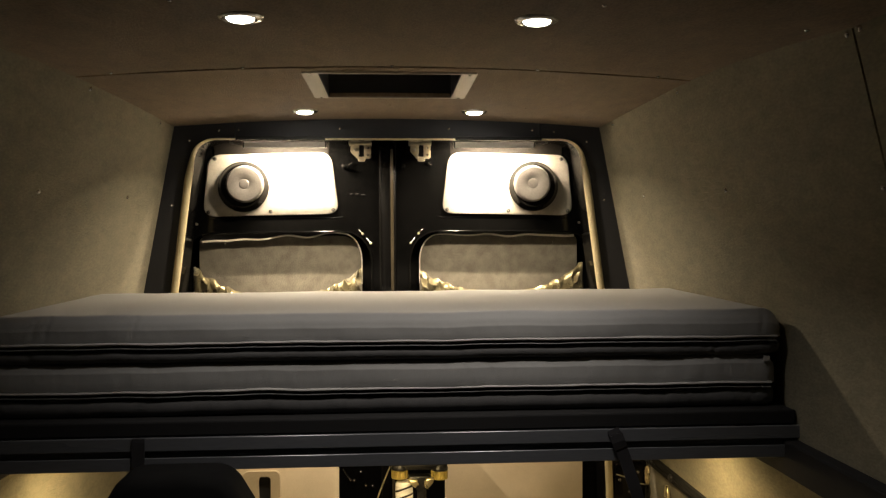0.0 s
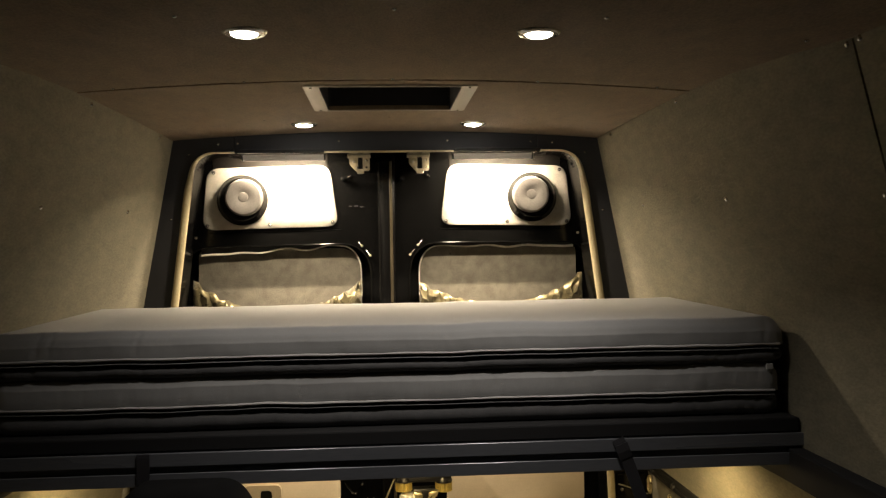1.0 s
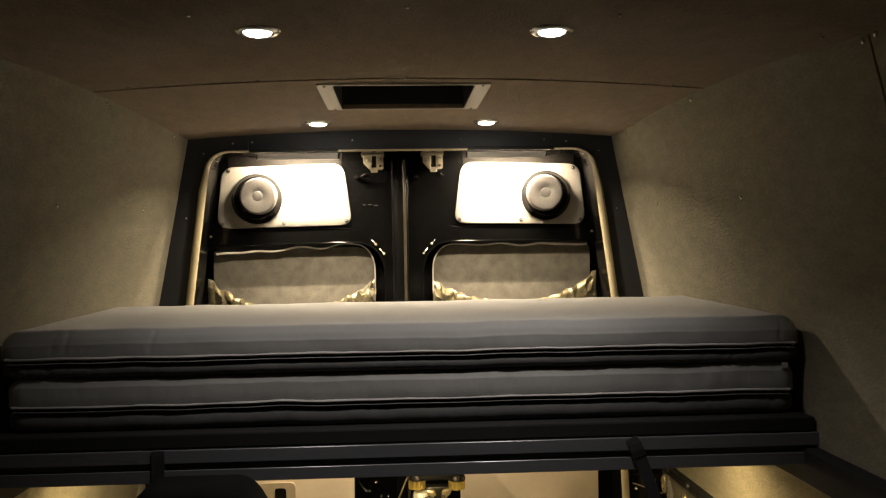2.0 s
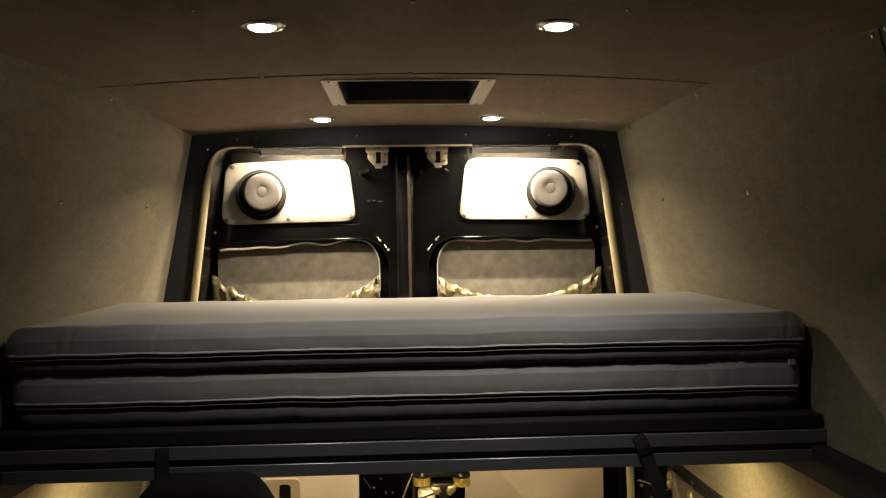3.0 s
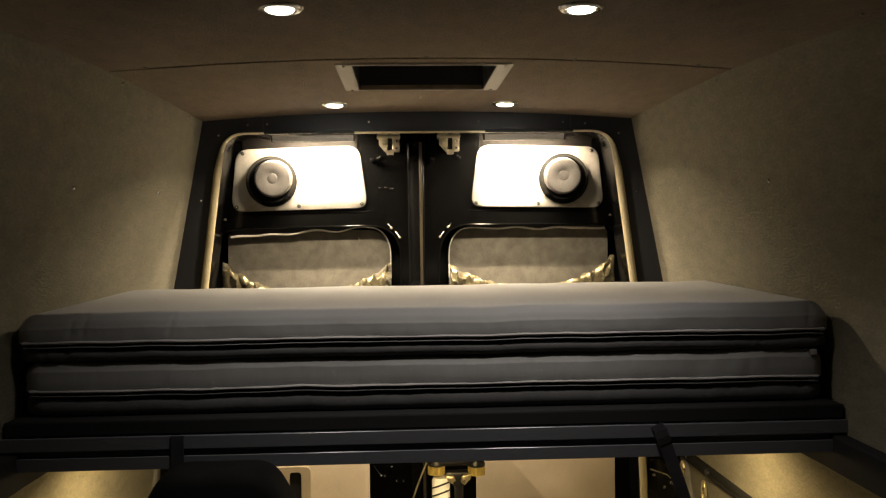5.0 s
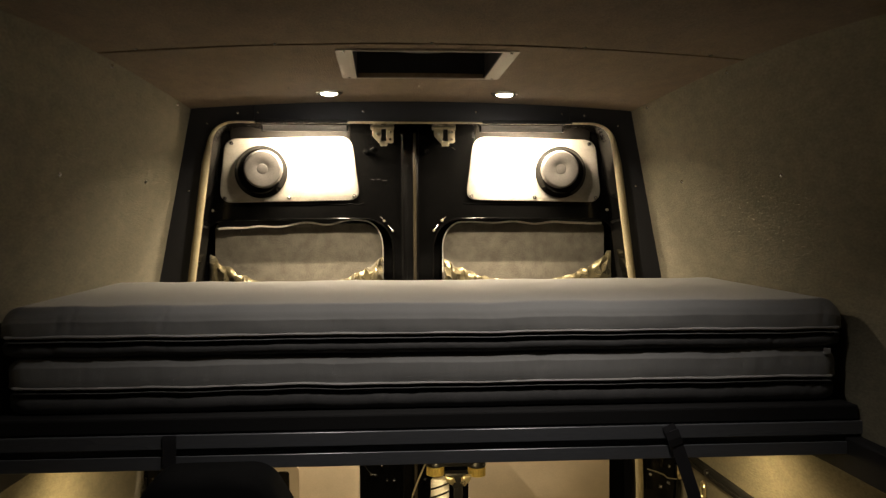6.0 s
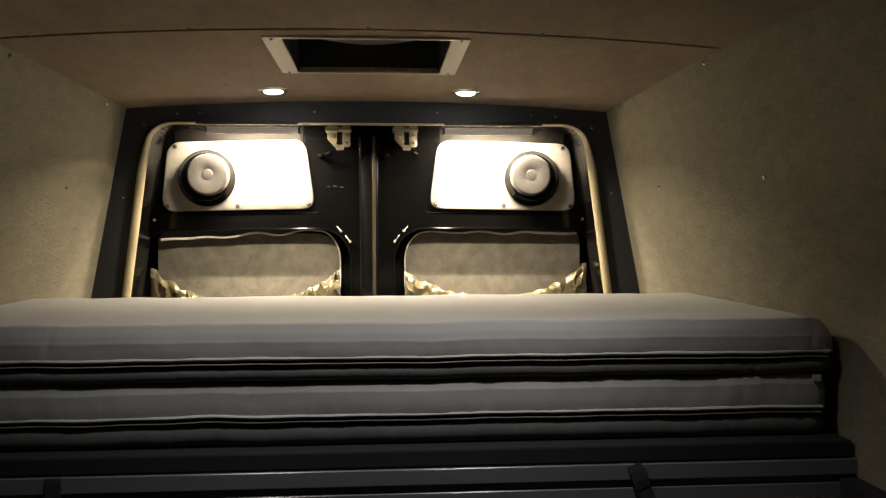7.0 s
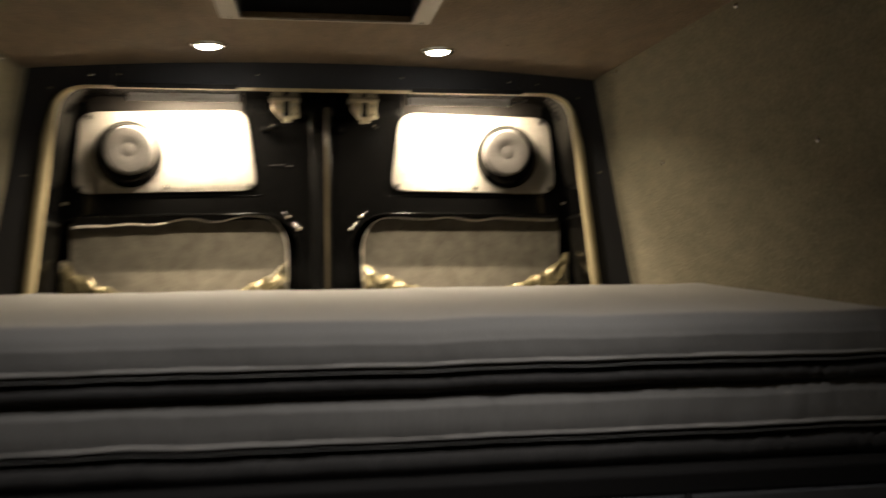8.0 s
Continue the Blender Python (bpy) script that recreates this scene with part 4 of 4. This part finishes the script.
def seat(x, y):
    """Upholstered seat: only the rounded top of its backrest rises into view."""
    t = thing("seat", (x, y, 0), "black upholstered seat with a rounded backrest top", "seat")
    bm = bmesh.new()
    shape = rounded([(-0.20, 0.50), (0.20, 0.50), (0.215, 0.87), (0.112, 1.047), (-0.104, 1.047), (-0.205, 0.87)], [0.05, 0.05, 0.12, 0.07, 0.07, 0.12], 8)
    prism(bm, shape, -0.055, 0.04, 0.03)
    part("backrest", bm, UPHOLSTERY, t, smooth=True, angle=60)
    bm = bmesh.new()
    block(bm, -0.22, 0.22, -0.47, 0.03, 0.40, 0.50, 0.035, 4)
    part("cushion", bm, UPHOLSTERY, t, smooth=True)
    bm = bmesh.new()
    lathe(bm, [(0.16, 0.0), (0.16, 0.02), (0.06, 0.05), (0.05, 0.40)], (0, -0.2, 0), n=24)
    part("pedestal", bm, BLACK_PLASTIC, t, smooth=True)
    return t


seat(-0.455, 1.86)


def fork(x, y):
    """Upright bicycle fork parked under the bed."""
    t = thing("bicycle_fork", (x, y, 0.012), "bicycle fork with gold knurled caps and a white sleeve", "bicycle fork")
    for dx in (-0.054, 0.054):
        bm = bmesh.new()
        n = 36
        z0 = 0.862 if dx < 0 else 0.858
        rr = [(0.022 + 0.0012 * (i % 2)) for i in range(n)]
        lo = [bm.verts.new((dx + r * math.cos(2 * math.pi * i / n), r * math.sin(2 * math.pi * i / n), z0)) for i, r in enumerate(rr)]
        hi = [bm.verts.new((dx + r * math.cos(2 * math.pi * i / n), r * math.sin(2 * math.pi * i / n), z0 + 0.022)) for i, r in enumerate(rr)]
        for i in range(n):
            j = (i + 1) % n
            bm.faces.new((lo[i], lo[j], hi[j], hi[i]))
        bm.faces.new(lo), bm.faces.new(hi)
        part("cap", bm, GOLD, t)
        bm = bmesh.new()
        lathe(bm, [(0.017, z0 + 0.0225), (0.0235, z0 + 0.024), (0.024, z0 + 0.030), (0.018, z0 + 0.040), (0.0, z0 + 0.042)], (dx, 0, 0), n=28)
        part("cap_top", bm, BLACK_PLASTIC, t, smooth=True)
    bm = bmesh.new()
    block(bm, -0.075, 0.075, -0.018, 0.018, 0.884, 0.912, 0.008, 3)
    part("crown", bm, BLACK_PLASTIC, t, smooth=True)
    bm = bmesh.new()
    prism(bm, rounded([(-0.034, 0.868), (0.034, 0.868), (0.020, 0.832), (-0.006, 0.826)], 0.006), -0.014, 0.012, 0.003)
    part("bridge", bm, BLACK_PLASTIC, t, smooth=True)
    for pts in ([(-0.032, 0.864), (-0.008, 0.860), (-0.002, 0.846), (-0.012, 0.838), (-0.026, 0.848)], [(0.014, 0.862), (0.040, 0.866), (0.036, 0.850), (0.020, 0.834), (0.010, 0.842)]):
        bm = bmesh.new()
        prism(bm, rounded(pts, 0.003, 3), -0.024, -0.013, 0.004)
        part("lug", bm, BRASS, t, "polished pale brass lug", smooth=True)
    bm = bmesh.new()
    lathe(bm, [(0.012, 0.05), (0.012, 0.83), (0.014, 0.835), (0.014, 0.84)], (0.006, 0, 0), n=20)
    part("damper_rod", bm, BLACK_PLASTIC, t, smooth=True)
    bm = bmesh.new()
    lathe(bm, [(0.024, 0.40), (0.024, 0.845), (0.020, 0.852)], (-0.042, 0, 0), n=28)
    sleeve = part("sleeve", bm, WHITE_SLEEVE, t, smooth=True)
    for k in range(9):
        zc = 0.832 - 0.022 * k
        bm = bmesh.new()
        n = 28
        path = [(-0.042 + 0.0243 * math.cos(2 * math.pi * i / n), 0.0243 * math.sin(2 * math.pi * i / n), zc + 0.010 * math.cos(2 * math.pi * i / n + 0.6)) for i in range(n)]
        sweep(bm, path, oval(0.0014, 0.0026, 6), up=Vector((0, 0, 1)), closed=True)
        part("band", bm, BLACK_PLASTIC, sleeve, smooth=True)
    bm = bmesh.new()
    lathe(bm, [(0.026, 0.05), (0.026, 0.40), (0.020, 0.41)], (-0.042, 0, 0), n=24)
    lathe(bm, [(0.014, 0.05), (0.014, 0.60)], (0.052, 0.004, 0), n=20)
    part("leg", bm, BLACK_PLASTIC, t, smooth=True)
    bm = bmesh.new()
    block(bm, -0.10, 0.10, -0.06, 0.06, -0.012, 0.055, 0.006)
    part("foot", bm, BLACK_PLASTIC, t, smooth=True)
    bm = bmesh.new()
    sweep(bm, [(-0.08 - 0.05 * math.sin(k / 12 * 2.6), -0.01 + 0.01 * k / 12, 0.895 - 0.30 * k / 12) for k in range(13)], oval(0.0022, 0.0022, 6))
    part("cable", bm, ZINC, t, smooth=True)
    return t


fork(0.073, 2.35)


def pillar_bracket(sx):
    """Plate with bolts and a spring wire on the rear pillar."""
    t = thing("pillar_bracket", (sx * 0.866, REAR_Y, 0.633), "black steel pillar bracket with bright bolts", "bracket", "pillar brackets")
    bm = bmesh.new()
    block(bm, -0.052, 0.052, -0.016, 0.0, -0.056, 0.056, 0.004)
    part("plate", bm, BLACK_PAINT, t, smooth=True)
    for bx, bz in ((0.030, 0.028), (-0.037, 0.000), (0.029, -0.032), (0.0, -0.045)):
        bm = bmesh.new()
        lathe(bm, [(0, -0.026), (0.004, -0.025), (0.0065, -0.022), (0.0065, -0.016)], (sx * bx, 0, bz), "y", 10)
        part("bolt", bm, STEEL, t, smooth=True)
    bm = bmesh.new()
    sweep(bm, [(sx * p, -0.021, q) for p, q in ((-0.050, 0.021), (-0.02, 0.011), (0.012, -0.002), (0.022, -0.013), (0.060, -0.019))], oval(0.0025, 0.0025, 8))
    part("spring_wire", bm, ZINC, t, smooth=True)
    for k, bx in enumerate((0.058, 0.070)):
        bm = bmesh.new()
        sweep(bm, [(sx * (bx + 0.006 * math.sin(q * 0.9 + k)), -0.012 - 0.004 * k, 0.03 - 0.045 * q) for q in range(9)], oval(0.005, 0.005, 8))
        part("cable", bm, BLACK_PLASTIC, t, smooth=True)
    return t


def wall_track(sx):
    """Cargo track along the lower wall, with two tie-down fittings in it."""
    z = 0.722
    t = thing("cargo_track", (0, 0, z), "black cargo track along the lower side wall", "track")
    bm = bmesh.new()
    rings = []
    for i in range(21):
        y = 1.35 + 1.735 * i / 20
        w = wall_x(y, z)
        rings.append([bm.verts.new((sx * px, y, pz)) for px, pz in ((w - 0.001, -0.019), (w - 0.012, -0.018), (w - 0.013, -0.005), (w - 0.008, -0.004), (w - 0.008, 0.004), (w - 0.013, 0.005), (w - 0.012, 0.018), (w - 0.001, 0.019))])
    for a, b in zip(rings, rings[1:]):
        for i in range(8):
            j = (i + 1) % 8
            bm.faces.new((a[i], a[j], b[j], b[i]))
    bm.faces.new(rings[0]), bm.faces.new(rings[-1])
    part("rail", bm, BOARD, t)
    for y, mat, dz in ((2.79, BRASS, -0.058), (2.99, BRASS, -0.046)):
        w = wall_x(y, z)
        bm = bmesh.new()
        lathe(bm, [(0.0, -0.010), (0.011, -0.009), (0.013, -0.004), (0.013, 0.0)], (0, 0, 0), "x", 14)
        for v in bm.verts:
            v.co = Vector((sx * (w - 0.013 + v.co.x), y + v.co.y, v.co.z))
        stud = part("stud", bm, BLACK_PLASTIC, t, smooth=True)
        bm = bmesh.new()
        sweep(bm, [(sx * (w - 0.028), y + 0.015 * math.cos(2 * math.pi * k / 20), dz + 0.030 * math.sin(2 * math.pi * k / 20)) for k in range(20)], oval(0.005, 0.005, 8), up=Vector((1, 0, 0)), closed=True)
        part("ring", bm, mat, stud, smooth=True)
    return t


for sx in (-1, 1):
    pillar_bracket(sx)
wall_track(1)
